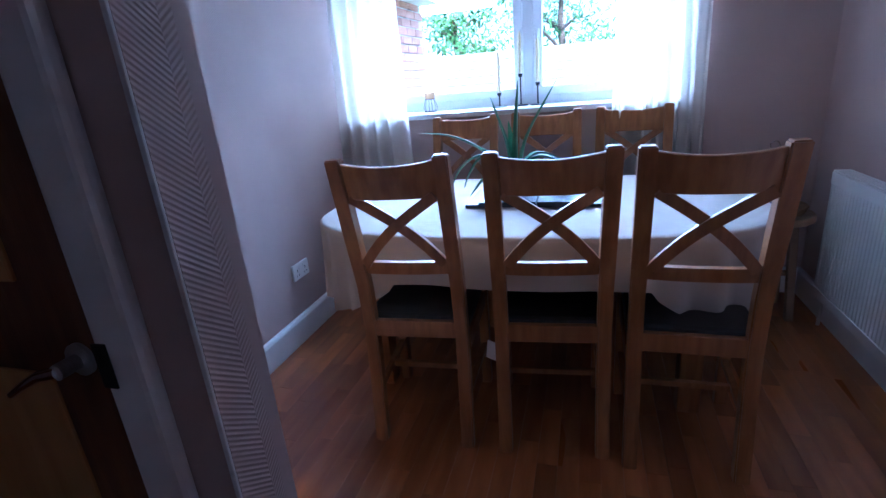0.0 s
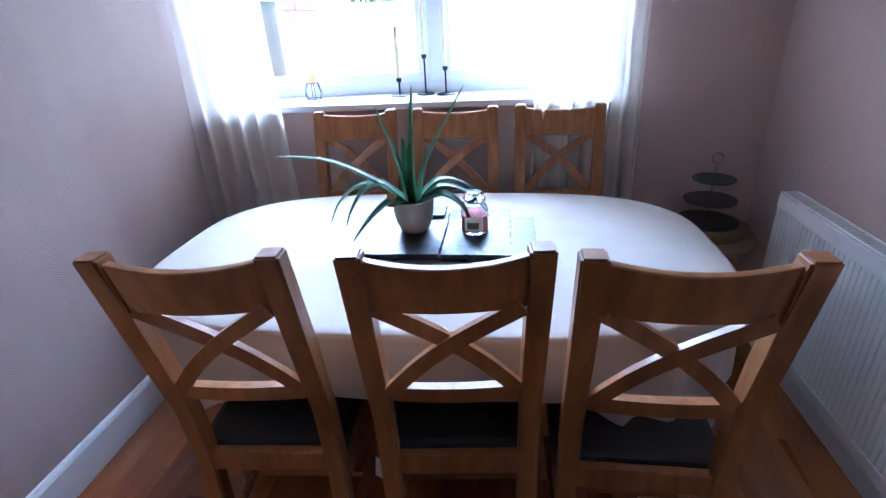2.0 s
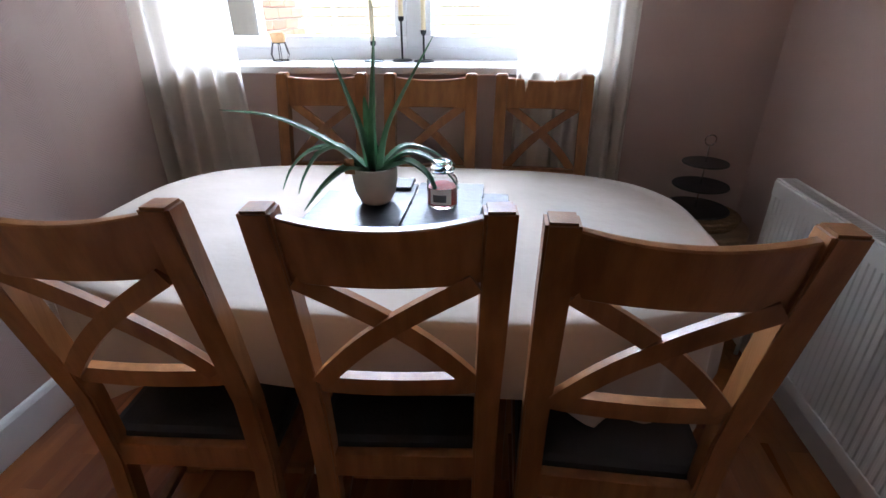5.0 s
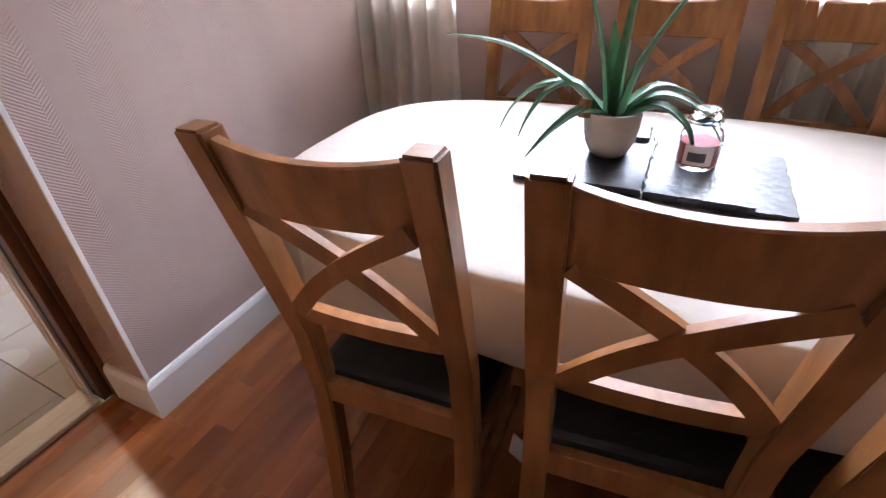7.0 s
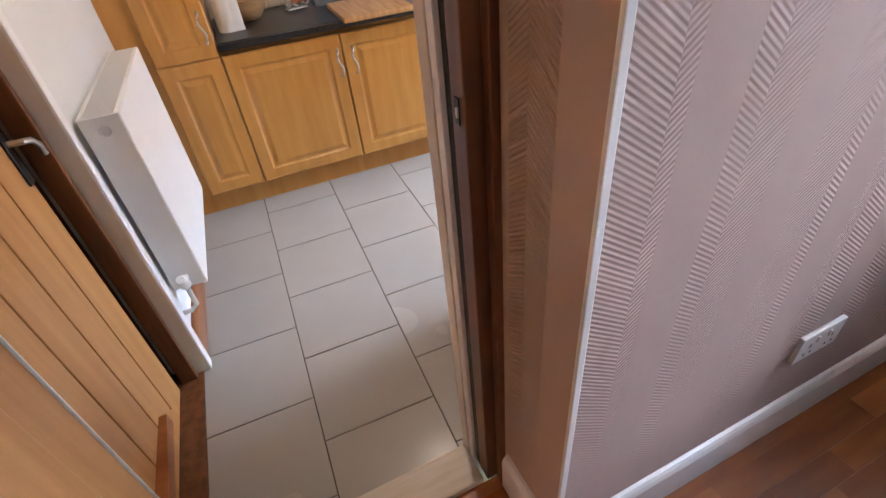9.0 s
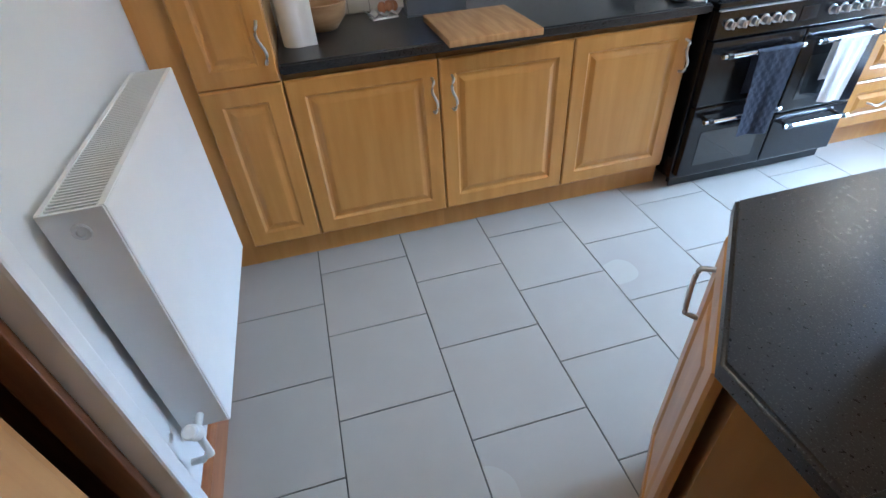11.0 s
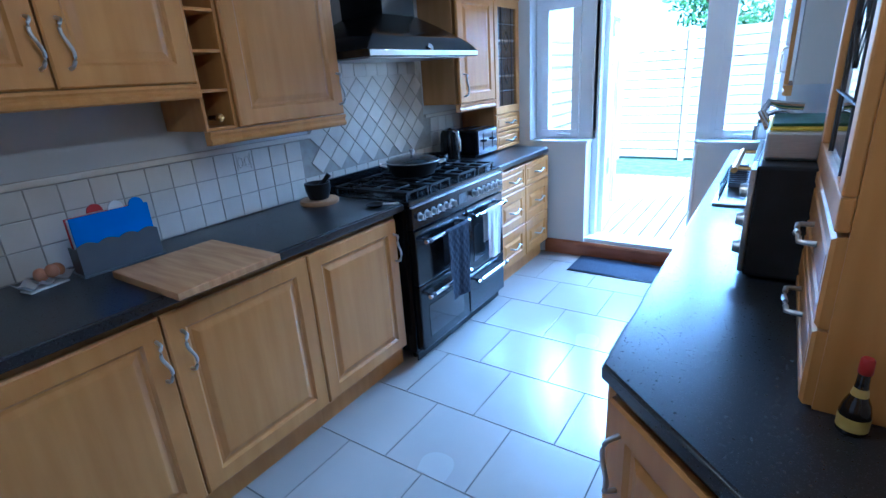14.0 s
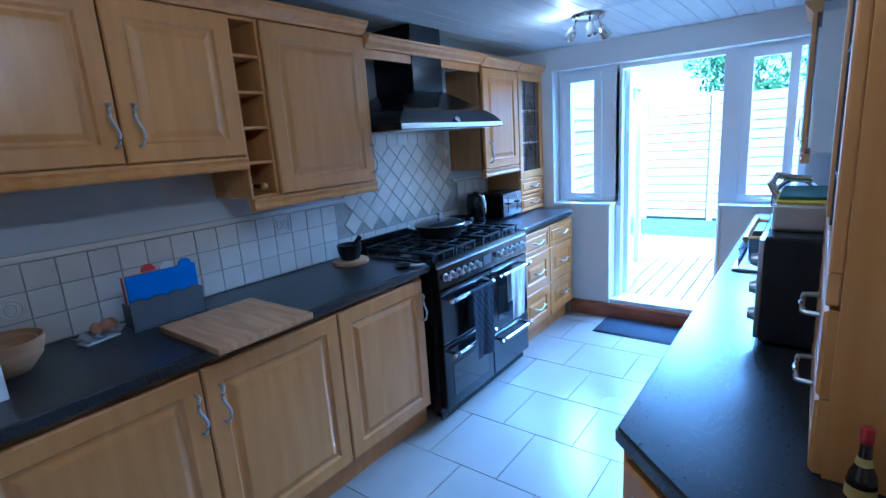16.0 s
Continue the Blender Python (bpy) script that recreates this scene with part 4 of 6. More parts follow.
# socket
s = thing("wall_socket", ROOM @ pose(0.0, 0.70, 0.38, 0, 0, 90), "white plastic double wall socket", "socket")
bx("face_plate", (-0.073, -0.012, -0.043), (0.073, 0.0, 0.043), PLASTIC, s, 0.004)
for x in (-0.036, 0.036):
    bm = bmesh.new()
    for dx, dz, hh in ((0, 0.006, 0.006), (-0.011, -0.02, 0.0035), (0.011, -0.02, 0.0035)):
        box(bm, (x + dx - 0.0025, -0.0126, dz - hh), (x + dx + 0.0025, -0.0121, dz + hh))
    part("pin_holes", bm, BLACKMATT, s)
    bx("switch", (x + (0.012 if x < 0 else -0.02), -0.0155, 0.012), (x + (0.02 if x < 0 else -0.012), -0.0122, 0.03), PLASTIC, s, 0.001)


# ---- kitchen shell
KX0, KX1 = -0.575, 1.81     # long wall behind the cooker, wall behind the sink
KY0, KY1 = -0.43, 3.785     # wall with the radiator, wall with the garden door
KCEIL = 2.17
bm = bmesh.new()
box(bm, (KX0 - 0.25, KY0 - 0.3, -0.1), (KX0, 4.05, KCEIL + 0.2))
structure("wall_kitchen_long", bm, GREYWALL, WORLD, "grey painted wall above the tiles")
bm = bmesh.new()
box(bm, (KX1 + 0.02, 0.53, -0.1), (2.125, 1.86, KCEIL + 0.3))
box(bm, (KX1, 1.86, -0.1), (2.0, 4.05, KCEIL + 0.2))
structure("wall_kitchen_sink", bm, CREAM, WORLD, "cream painted wall beside the doorway")
bm = bmesh.new()
box(bm, (2.0, 1.92, -0.1), (2.09, 4.05, 2.3))
structure("wall_extension_outside", bm, MORTAR, WORLD, "pale mortar of the brick wall outside")
bm = bmesh.new()
box(bm, (KX0, KY0 - 0.12, -0.1), (1.13, KY0, KCEIL))
box(bm, (1.13, KY0 - 0.12, 2.03), (2.10, KY0, KCEIL))
box(bm, (1.98, KY0 - 0.12, -0.1), (2.125, KY0 + 0.03, 2.03))
structure("wall_kitchen_near", bm, KWALL, WORLD, "white painted wall behind the radiator")
# added closed box, coloured dark to give shade behind the door gap
bm = bmesh.new()
box(bm, (1.0, KY0 - 0.6, -0.1), (2.2, KY0 - 0.5, KCEIL))
box(bm, (1.0, KY0 - 0.5, -0.1), (1.08, KY0 - 0.121, KCEIL))
box(bm, (2.0, KY0 - 0.5, -0.1), (2.125, KY0 - 0.121, KCEIL))
structure("wall_pantry", bm, STAIN, WORLD, "unseen pantry walls coloured dark to stand in for shade")
# wall with the garden door: dwarf walls, glazing above
bm = bmesh.new()
box(bm, (KX0, KY1, -0.1), (-0.175, 4.05, KCEIL))
box(bm, (-0.175, KY1, -0.1), (0.295, 4.05, 0.925))
box(bm, (1.06, KY1, -0.1), (1.53, 4.05, 0.935))
box(bm, (1.53, KY1, -0.1), (KX1, 4.05, KCEIL))
box(bm, (-0.175, KY1, 2.0), (1.53, 4.05, KCEIL))
box(bm, (0.295, KY1, -0.1), (1.06, 4.05, 0.12))
structure("wall_kitchen_far", bm, KWALL, WORLD, "white painted wall around the garden door")
bm = bmesh.new()
for i in range(24):
    a = KX0 + i * (KX1 - KX0) / 24
    box(bm, (a + 0.002, KY0 - 0.5, KCEIL), (a + (KX1 - KX0) / 24 - 0.002, 4.05, KCEIL + 0.03))
box(bm, (KX0, KY0 - 0.5, KCEIL + 0.006), (2.3, 4.05, KCEIL + 0.2))
structure("ceiling_kitchen", bm, CEIL, WORLD, "pale painted tongue and groove ceiling")
bm = bmesh.new()
box(bm, (-0.175, KY1 - 0.012, 0.925), (0.305, 3.94, 0.945), 0.003)
box(bm, (1.05, KY1 - 0.012, 0.935), (1.53, 3.94, 0.955), 0.003)
structure("window_sill_2", bm, WHITE, WORLD, "white sill on the low wall")
for n, a, b in (("trim_1", 0.283, 0.297), ("trim_2", 1.058, 1.072)):
    bm = bmesh.new()
    box(bm, (a, KY1 - 0.012, 0.12), (b, 3.92, 0.926), 0.003)
    structure(n, bm, WHITE, WORLD, "white painted edge of the low wall")
skirting("baseboard_step", [(1.06, KY1 - 0.001), (-0.03, KY1 - 0.001)], 0.12, 0.02, REDWOOD, WORLD, "varnished wooden board below the garden door")
skirting("baseboard_near", [(-0.02, KY0), (1.12, KY0)], 0.12, 0.02, REDWOOD, WORLD, "varnished wooden skirting board")

# garden door set: frame, side lights, door leaf swung out
g = thing("door_2", pose(0, 3.93, 0), "white plastic garden door frame with side windows", "door", "", "structure")


def frame_of(name, parent, x0, x1, z0, z1, t, y0, y1, material=UPVC):
    bm = bmesh.new()
    for lo, hi in (((x0, z0), (x1, z0 + t)), ((x0, z1 - t), (x1, z1)), ((x0, z0 + t), (x0 + t, z1 - t)), ((x1 - t, z0 + t), (x1, z1 - t))):
        box(bm, (lo[0], y0, lo[1]), (hi[0], y1, hi[1]), 0.005)
    return part(name, bm, material, parent)


frame_of("frame", g, -0.172, 0.33, 0.947, 2.0, 0.05, -0.02, 0.05)
frame_of("sash", g, -0.12, 0.19, 0.96, 1.965, 0.06, -0.045, 0.02)
bx("pane", (-0.065, -0.01, 1.02), (0.135, 0.0, 1.91), PANE, g, 0).visible_shadow = False
bx("post", (0.19, -0.018, 0.945), (0.33, 0.05, 2.0), UPVC, g, 0.004)
bx("post", (1.03, -0.018, 0.12), (1.14, 0.05, 2.0), UPVC, g, 0.004)
bx("post", (0.297, -0.02, 0.12), (0.345, 0.05, 1.97), UPVC, g, 0.004)
frame_of("frame", g, 1.12, 1.528, 0.957, 2.0, 0.045, -0.02, 0.05)
frame_of("sash", g, 1.15, 1.455, 0.965, 1.975, 0.055, -0.045, 0.02)
bx("pane", (1.20, -0.01, 1.02), (1.405, 0.0, 1.925), PANE, g, 0).visible_shadow = False
bx("head", (0.33, -0.02, 1.965), (1.04, 0.05, 2.0), UPVC, g, 0.004)
bx("threshold", (0.297, -0.14, 0.121), (1.06, 0.06, 0.155), UPVC, g, 0.006)
for x0, z0 in ((0.02, 0.985), (1.28, 0.99)):
    bm = bmesh.new()
    tube(bm, [(x0, -0.06, z0), (x0 + 0.05, -0.075, z0), (x0 + 0.11, -0.075, z0 - 0.004)], 0.007)
    part("window_handle", bm, STEEL, g, "", True)
lf = thing("garden_door_leaf", pose(0.352, 3.985, 0.16, 0, 0, 97), "white plastic glazed garden door, swung open outwards", "door")
bm = bmesh.new()
for lo, hi in (((0, 0), (0.68, 0.12)), ((0, 1.68), (0.68, 1.80)), ((0, 0.12), (0.11, 1.68)), ((0.57, 0.12), (0.68, 1.68))):
    box(bm, (lo[0], -0.03, lo[1]), (hi[0], 0.03, hi[1]), 0.005)
part("leaf_frame", bm, UPVC, lf)
bx("pane", (0.105, -0.006, 0.115), (0.575, 0.006, 1.685), PANE, lf, 0).visible_shadow = False
for z in (0.25, 0.95, 1.6):
    bm = bmesh.new()
    lathe(bm, [(0.011, 0), (0.011, 0.09)], 12)
    o = part("hinge", bm, STEEL, lf, "steel hinge", True)
    o.matrix_local = pose(-0.002, 0.035, z - 0.04)

# pantry door beside the radiator
d = thing("pantry_door", pose(1.15, KY0 - 0.10, 0.0, 0, 0, 0), "honey pine boarded door, slightly ajar, with steel lever", "door")
bx("frame", (-0.02, 0.02, 0.0), (0.03, 0.135, 2.02), WHITE, d, 0.008, "white painted frame post")
bx("frame", (0.031, 0.02, 0.0), (0.055, 0.08, 2.0), STAIN, d, 0.004, "dark stained door stop")
lfp = bx("leaf", (0.10, -0.02, 0.02), (0.84, 0.02, 1.98), PINE, d, 0.003)
for i in range(5):
    x = 0.12 + i * 0.14
    bm = bmesh.new()
    box(bm, (x, 0.02, 0.12 if i % 2 else 0.10), (x + 0.134, 0.027, 1.9), 0.003)
    part("board", bm, PINE, d)
bm = bmesh.new()
box(bm, (0.115, 0.027, 0.95), (0.15, 0.034, 1.1), 0.004)
part("lock_plate", bm, IRON, d)
bm = bmesh.new()
tube(bm, [(0.13, 0.03, 1.06), (0.13, 0.07, 1.06), (0.115, 0.078, 1.055), (0.085, 0.078, 1.03), (0.075, 0.075, 1.0)], 0.008)
part("lever", bm, STEEL, d, "steel lever handle", True)
bx("sill", (0.0, 0.0, -0.02), (0.88, 0.10, 0.004), STAIN, d, 0.002)


# ---- kitchen units
def panel_bm(w, h, t=0.02, rail=0.075):
    """A door or drawer front with rounded frame and raised middle; local x along, z up, front at y = -t."""
    bm = bmesh.new()
    if min(w, h) < 0.2:
        rail = min(w, h) * 0.22
    rings = [(0.0, 0.0), (0.0, -t + 0.006), (0.006, -t), (rail - 0.012, -t), (rail - 0.002, -t + 0.009), (rail + 0.008, -t + 0.009), (rail + 0.028, -t + 0.001), (rail + 0.034, -t + 0.0005)]
    if min(w, h) < 0.2:
        rings = [(0.0, 0.0), (0.0, -t + 0.006), (0.006, -t), (rail - 0.006, -t), (rail, -t + 0.006), (rail + 0.004, -t + 0.006), (rail + 0.012, -t + 0.001)]
    loops = []
    for ins, y in rings:
        loops.append([bm.verts.new((x, y, z)) for x, z in ((ins, ins), (w - ins, ins), (w - ins, h - ins), (ins, h - ins))])
    for a, b in zip(loops, loops[1:]):
        for k in range(4):
            bm.faces.new((a[k], a[(k + 1) % 4], b[(k + 1) % 4], b[k]))
    bm.faces.new(loops[-1])
    bm.faces.new(loops[0][::-1])
    return bm


def handle_bm(length=0.14):
    bm = bmesh.new()
    pts = [(0, 0, 0), (0, -0.022, 0.004)]
    for i in range(11):
        s = i / 10
        pts.append((0.010 * math.sin(2 * math.pi * s), -0.028 - 0.004 * math.sin(math.pi * s), 0.006 + s * (length - 0.012)))
    pts += [(0, -0.022, length - 0.004), (0, 0, length)]
    tube(bm, pts, [0.006] + [0.0055] * (len(pts) - 2) + [0.006], 8)
    return bm


HANDLE = mesh_of(handle_bm(), "handle", STEEL, 60)


def front(parent, x, z, w, h, name="door", handle=None, flat=False):
    bm = panel_bm(w, h)
    ob = part(name, bm, MAPLE, parent)
    ob.location = (x, 0, z)
    if handle:
        hx, hz, turn = handle
        hd = new("handle", HANDLE)
        hd.parent = ob
        hd.matrix_local = pose(hx, -0.02, hz, 0, turn, 0)
        hd["label"] = "brushed steel wavy bar handle"
    return ob


def base_unit(name, m, w, label, doors, depth=0.55, z0=0.15, z1=0.865, category="cabinet", plinth=True):
    c = thing(name, m, label, category)
    bx("body", (0.001, 0.021, 0.136), (w - 0.001, depth, z1 + 0.003), MAPLE_IN, c, 0.001)
    if plinth:
        bx("plinth", (0, 0.05, 0.0), (w, 0.068, 0.1355), MAPLE, c, 0.001)
    for q in doors:
        front(c, *q)
    return c


H = 0.70
base_unit("base_cabinet", LEFT(0.0, 0, 0.0), 0.594, "maple base cabinet with one wide panelled door", [(0.003, 0.142, 0.588, H, "door", (0.562, 0.49, 0))])
base_unit("base_cabinet", LEFT(0.594, 0, 0.0), 0.588, "maple base cabinet with one wide panelled door", [(0.003, 0.142, 0.582, H, "door", (0.05, 0.49, 0))])
base_unit("base_cabinet", LEFT(1.182, 0, 0.0), 0.60, "maple base cabinet beside the range cooker", [(0.003, 0.142, 0.56, H, "door", (0.535, 0.49, 0))])
# tall larder unit
c = thing("tall_cabinet", LEFT(-0.30, 0, 0.0), "tall narrow maple larder cabinet with panelled doors", "cabinet")
bx("body", (0.001, 0.021, 0.136), (0.299, 0.55, 2.06), MAPLE_IN, c, 0.001)
bx("plinth", (-0.12, 0.05, 0.0), (0.30, 0.068, 0.1355), MAPLE, c, 0.001)
bx("filler", (-0.15, 0.03, 0.136), (-0.001, 0.05, 2.06), MAPLE, c, 0.001)
front(c, 0.003, 0.142, 0.294, 0.70)
front(c, 0.003, 0.846, 0.294, 1.2, "door", (0.262, 0.07, 0))

# worktops
def worktop(name, pts, z0, z1, label, m=WORLD):
    bm = bmesh.new()
    lo = [bm.verts.new((x, y, z0)) for x, y in pts]
    hi = [bm.verts.new((x, y, z1)) for x, y in pts]
    n = len(pts)
    for i in range(n):
        bm.faces.new((lo[i], lo[(i + 1) % n], hi[(i + 1) % n], hi[i]))
    bm.faces.new(lo[::-1])
    bm.faces.new(hi)
    bmesh.ops.bevel(bm, geom=[e for e in bm.edges if e.verts[0].co.z == e.verts[1].co.z], offset=0.007, segments=3, affect="EDGES")
    ob = part(name, bm, WORKTOP, None, "", 50)
    ob.matrix_world = m
    return tagged(ob, label, "worktop")


worktop("worktop", [(KX0, 0.001), (0.035, 0.001), (0.035, 1.802), (KX0, 1.802)], 0.869, 0.909, "black speckled laminate worktop")
worktop("worktop", [(KX0, 2.80), (0.035, 2.80), (0.035, 3.66), (0.0, 3.70), (KX0, 3.70)], 0.869, 0.909, "black speckled laminate worktop beside the cooker")
worktop("worktop", [(1.283, 0.857), (1.60, 0.567), (1.80, 0.567), (1.80, 3.75), (1.283, 3.75)], 0.869, 0.909, "long black speckled worktop with a cut corner")

# drawers past the cooker
c = thing("drawer_unit", LEFT(2.80, 0, 0.0), "maple drawer cabinet with six panelled drawers", "cabinet")
bx("body", (0.001, 0.021, 0.136), (0.899, 0.55, 0.868), MAPLE_IN, c, 0.001)
bx("plinth", (0, 0.05, 0.0), (0.90, 0.068, 0.1355), MAPLE, c, 0.001)
for x, w in ((0.03, 0.43), (0.465, 0.43)):
    for z, h in ((0.142, 0.26), (0.406, 0.27), (0.68, 0.165)):
        front(c, x, z, w, h, "drawer", (w / 2 - 0.05, h / 2, 90))

# units under the long worktop opposite
c = thing("corner_cabinet", Matrix.Translation((1.60, 0.60, 0)) @ pose(0, 0, 0, 0, 0, -42.5 + 180 - 180), "maple corner cabinet with one slanted panelled door", "cabinet")
c.matrix_world = Matrix.Translation((1.302, 0.872, 0)) @ pose(0, 0, 0, 0, 0, -42.5)
bx("body", (0.012, 0.024, 0.136), (0.40, 0.20, 0.866), MAPLE_IN, c, 0.001)
bx("plinth", (0.03, 0.06, 0.0), (0.40, 0.075, 0.1355), MAPLE, c, 0.001)
front(c, 0.02, 0.142, 0.37, H, "door", (0.045, 0.50, 0))
for y, w in ((1.50, 0.6), (2.10, 0.6), (2.70, 0.6), (3.30, 0.6)):
    cc = base_unit("base_cabinet", RIGHT(y, 0, 1.305), w, "maple base cabinet under the long worktop", [(0.003, 0.142, w - 0.006, H, "door", (0.05, 0.49, 0))], 0.48)
base_unit("base_cabinet", RIGHT(3.75, 0, 1.305), 0.45, "maple base cabinet under the long worktop", [(0.003, 0.142, 0.444, H, "door", (0.05, 0.49, 0))], 0.48)


# ---- wall units on the long side
def moulding(bm, x0, x1, prof):
    """A profile (outward, z) drawn along x; outward is -y."""
    a = [bm.verts.new((x0, -o, z)) for o, z in prof]
    b = [bm.verts.new((x1, -o, z)) for o, z in prof]
    n = len(prof)
    for i in range(n):
        bm.faces.new((a[i], a[(i + 1) % n], b[(i + 1) % n], b[i]))
    bm.faces.new(a[::-1])
    bm.faces.new(b)


CORNICE = [(-0.02, 0.0), (0.02, 0.0), (0.024, 0.012), (0.03, 0.018), (0.042, 0.03), (0.052, 0.046), (0.058, 0.05), (0.058, 0.062), (-0.02, 0.062)]
PELMET = [(-0.02, 0.0), (0.012, 0.0), (0.020, 0.006), (0.022, 0.016), (0.014, 0.026), (0.016, 0.034), (0.022, 0.042), (0.022, 0.052), (-0.02, 0.052)]
FX = -0.285


def wall_unit(y, w, z0, z1, label, doors, pel=True, depth=0.285):
    c = thing("wall_cabinet", LEFT(y, 0, FX), label, "wall cabinet", "wall cabinets over the worktop")
    bx("body", (0.001, 0.021, z0), (w - 0.001, depth, z1), MAPLE_IN, c, 0.001)
    for q in doors:
        front(c, *q)
    bm = bmesh.new()
    moulding(bm, 0, w, [(o, z + z1 + 0.001) for o, z in CORNICE])
    part("cornice", bm, MAPLE, c)
    if pel:
        bm = bmesh.new()
        moulding(bm, 0, w, [(o, z + z0 - 0.053) for o, z in PELMET])
        part("pelmet", bm, MAPLE, c)
    return c


def rack(y, w, z0, z1, cells):
    c = thing("wine_rack", LEFT(y, 0, FX), "narrow maple bottle rack with square openings", "wine rack", "bottle racks between the wall cabinets")
    bx("side", (0.0, 0.0, z0), (0.012, 0.285, z1), MAPLE, c, 0.001)
    bx("side", (w - 0.012, 0.0, z0), (w, 0.285, z1), MAPLE, c, 0.001)
    bx("back", (0.012, 0.27, z0), (w - 0.012, 0.284, z1), MAPLE_IN, c, 0)
    for i in range(cells + 1):
        z = z0 + (z1 - 0.012 - z0) * i / cells
        bx("shelf", (0.012, 0.002, z), (w - 0.012, 0.27, z + 0.012), MAPLE, c, 0.001)
    bm = bmesh.new()
    moulding(bm, 0, w, [(o, z + z1 + 0.001) for o, z in CORNICE])
    part("cornice", bm, MAPLE, c)
    bm = bmesh.new()
    moulding(bm, 0, w, [(o, z + z0 - 0.053) for o, z in PELMET])
    part("pelmet", bm, MAPLE, c)
    return c


ZT = 2.055
wall_unit(-0.30, 0.345, 1.36, ZT, "maple wall cabinet above the larder", [])
rack(0.045, 0.115, 1.36, ZT, 5)
wall_unit(0.16, 0.455, 1.515, ZT, "maple wall cabinet with one panelled door", [(0.003, 1.518, 0.449, ZT - 1.521, "door", (0.425, 0.055, 0))])
wall_unit(0.615, 0.445, 1.515, ZT, "maple wall cabinet with one panelled door", [(0.003, 1.518, 0.439, ZT - 1.521, "door", (0.045, 0.055, 0))])
rack(1.06, 0.135, 1.34, ZT, 5)
wall_unit(1.195, 0.59, 1.34, ZT, "maple wall cabinet beside the cooker hood", [(0.003, 1.343, 0.584, ZT - 1.346, "door", (0.56, 0.045, 0))])
# rail over the hood
c = thing("hood_rail", LEFT(1.785, 0, FX), "maple cornice rail across the cooker hood", "cornice")
bx("board", (0.0, 0.0, 1.955), (1.085, 0.02, 2.0), MAPLE, c, 0.001)
bm = bmesh.new()
moulding(bm, 0, 1.085, [(o, z + 2.001) for o, z in CORNICE])
part("cornice", bm, MAPLE, c)
wall_unit(2.87, 0.50, 1.30, 1.99, "maple wall cabinet with one narrow panelled door", [(0.003, 1.303, 0.494, 0.684, "door", (0.05, 0.045, 0))])
# dresser with leaded glass on the far worktop


def leaded(parent, x, z, w, h):
    frame_obj = bmesh.new()
    t = 0.055
    for lo, hi in (((0, 0), (w, t)), ((0, h - t), (w, h)), ((0, t), (t, h - t)), ((w - t, t), (w, h - t))):
        box(frame_obj, (lo[0], -0.02, lo[1]), (hi[0], 0, hi[1]), 0.004)
    dr = part("glass_door", frame_obj, MAPLE, parent)
    dr.location = (x, 0, z)
    bx("pane", (t - 0.004, -0.009, t - 0.004), (w - t + 0.004, -0.006, h - t + 0.004), CLEAR, dr, 0)
    bm = bmesh.new()
    cx = w / 2
    gw, gh = w - 2 * t, h - 2 * t
    for dx in (-gw * 0.28, gw * 0.28):
        tube(bm, [(cx + dx, -0.011, t), (cx + dx, -0.011, h - t)], 0.0028, 6)
    for k in (0.16, 0.5, 0.84):
        tube(bm, [(t, -0.011, t + gh * k), (w - t, -0.011, t + gh * k)], 0.0028, 6)
    for zc in (0.33, 0.67):
        tube(bm, [(cx, -0.011, t + gh * (zc - 0.1)), (cx + gw * 0.16, -0.011, t + gh * zc), (cx, -0.011, t + gh * (zc + 0.1)), (cx - gw * 0.16, -0.011, t + gh * zc), (cx, -0.011, t + gh * (zc - 0.1))], 0.0028, 6)
    part("lead", bm, LEAD, dr, "dark lead strips")
    return dr


c = thing("dresser_unit", LEFT(3.372, 0, FX), "maple dresser unit with leaded glass door and two drawers", "cabinet")
bx("side", (0.0, 0.0, 0.91), (0.018, 0.285, 1.985), MAPLE_IN, c, 0.001)
bx("side", (0.392, 0.0, 0.91), (0.41, 0.285, 1.985), MAPLE_IN, c, 0.001)
bx("back", (0.018, 0.27, 0.91), (0.392, 0.284, 1.985), MAPLE_IN, c, 0)
for z in (0.912, 1.165, 1.45, 1.70, 1.967):
    bx("shelf", (0.018, 0.004, z), (0.392, 0.27, z + 0.016), MAPLE_IN, c, 0)
leaded(c, 0.003, 1.185, 0.404, 0.80)
front(c, 0.003, 0.915, 0.404, 0.13, "drawer", (0.15, 0.065, 90))
front(c, 0.003, 1.05, 0.404, 0.13, "drawer", (0.15, 0.065, 90))
bm = bmesh.new()
moulding(bm, 0, 0.41, [(o, z + 1.986) for o, z in CORNICE])
part("cornice", bm, MAPLE, c)

# dresser opposite, standing on the worktop
c = thing("dresser_unit", RIGHT(1.50, 0, 1.63), "maple dresser with leaded glass door over deep drawers", "cabinet")
W_ = 0.62
bx("side", (0.0, 0.0, 0.91), (0.018, 0.135, 2.09), MAPLE_IN, c, 0.001)
bx("side", (W_ - 0.018, 0.0, 0.91), (W_, 0.135, 2.09), MAPLE, c, 0.001)
bx("back", (0.018, 0.12, 0.91), (W_ - 0.018, 0.134, 2.09), MAPLE_IN, c, 0)
for z in (0.912, 1.205, 1.5, 1.8, 2.07):
    bx("shelf", (0.018, 0.004, z), (W_ - 0.018, 0.12, z + 0.016), MAPLE_IN, c, 0)
leaded(c, 0.003, 1.222, W_ - 0.006, 0.865)
front(c, 0.003, 0.915, W_ - 0.006, 0.14, "drawer", (W_ / 2 - 0.05, 0.07, 90))
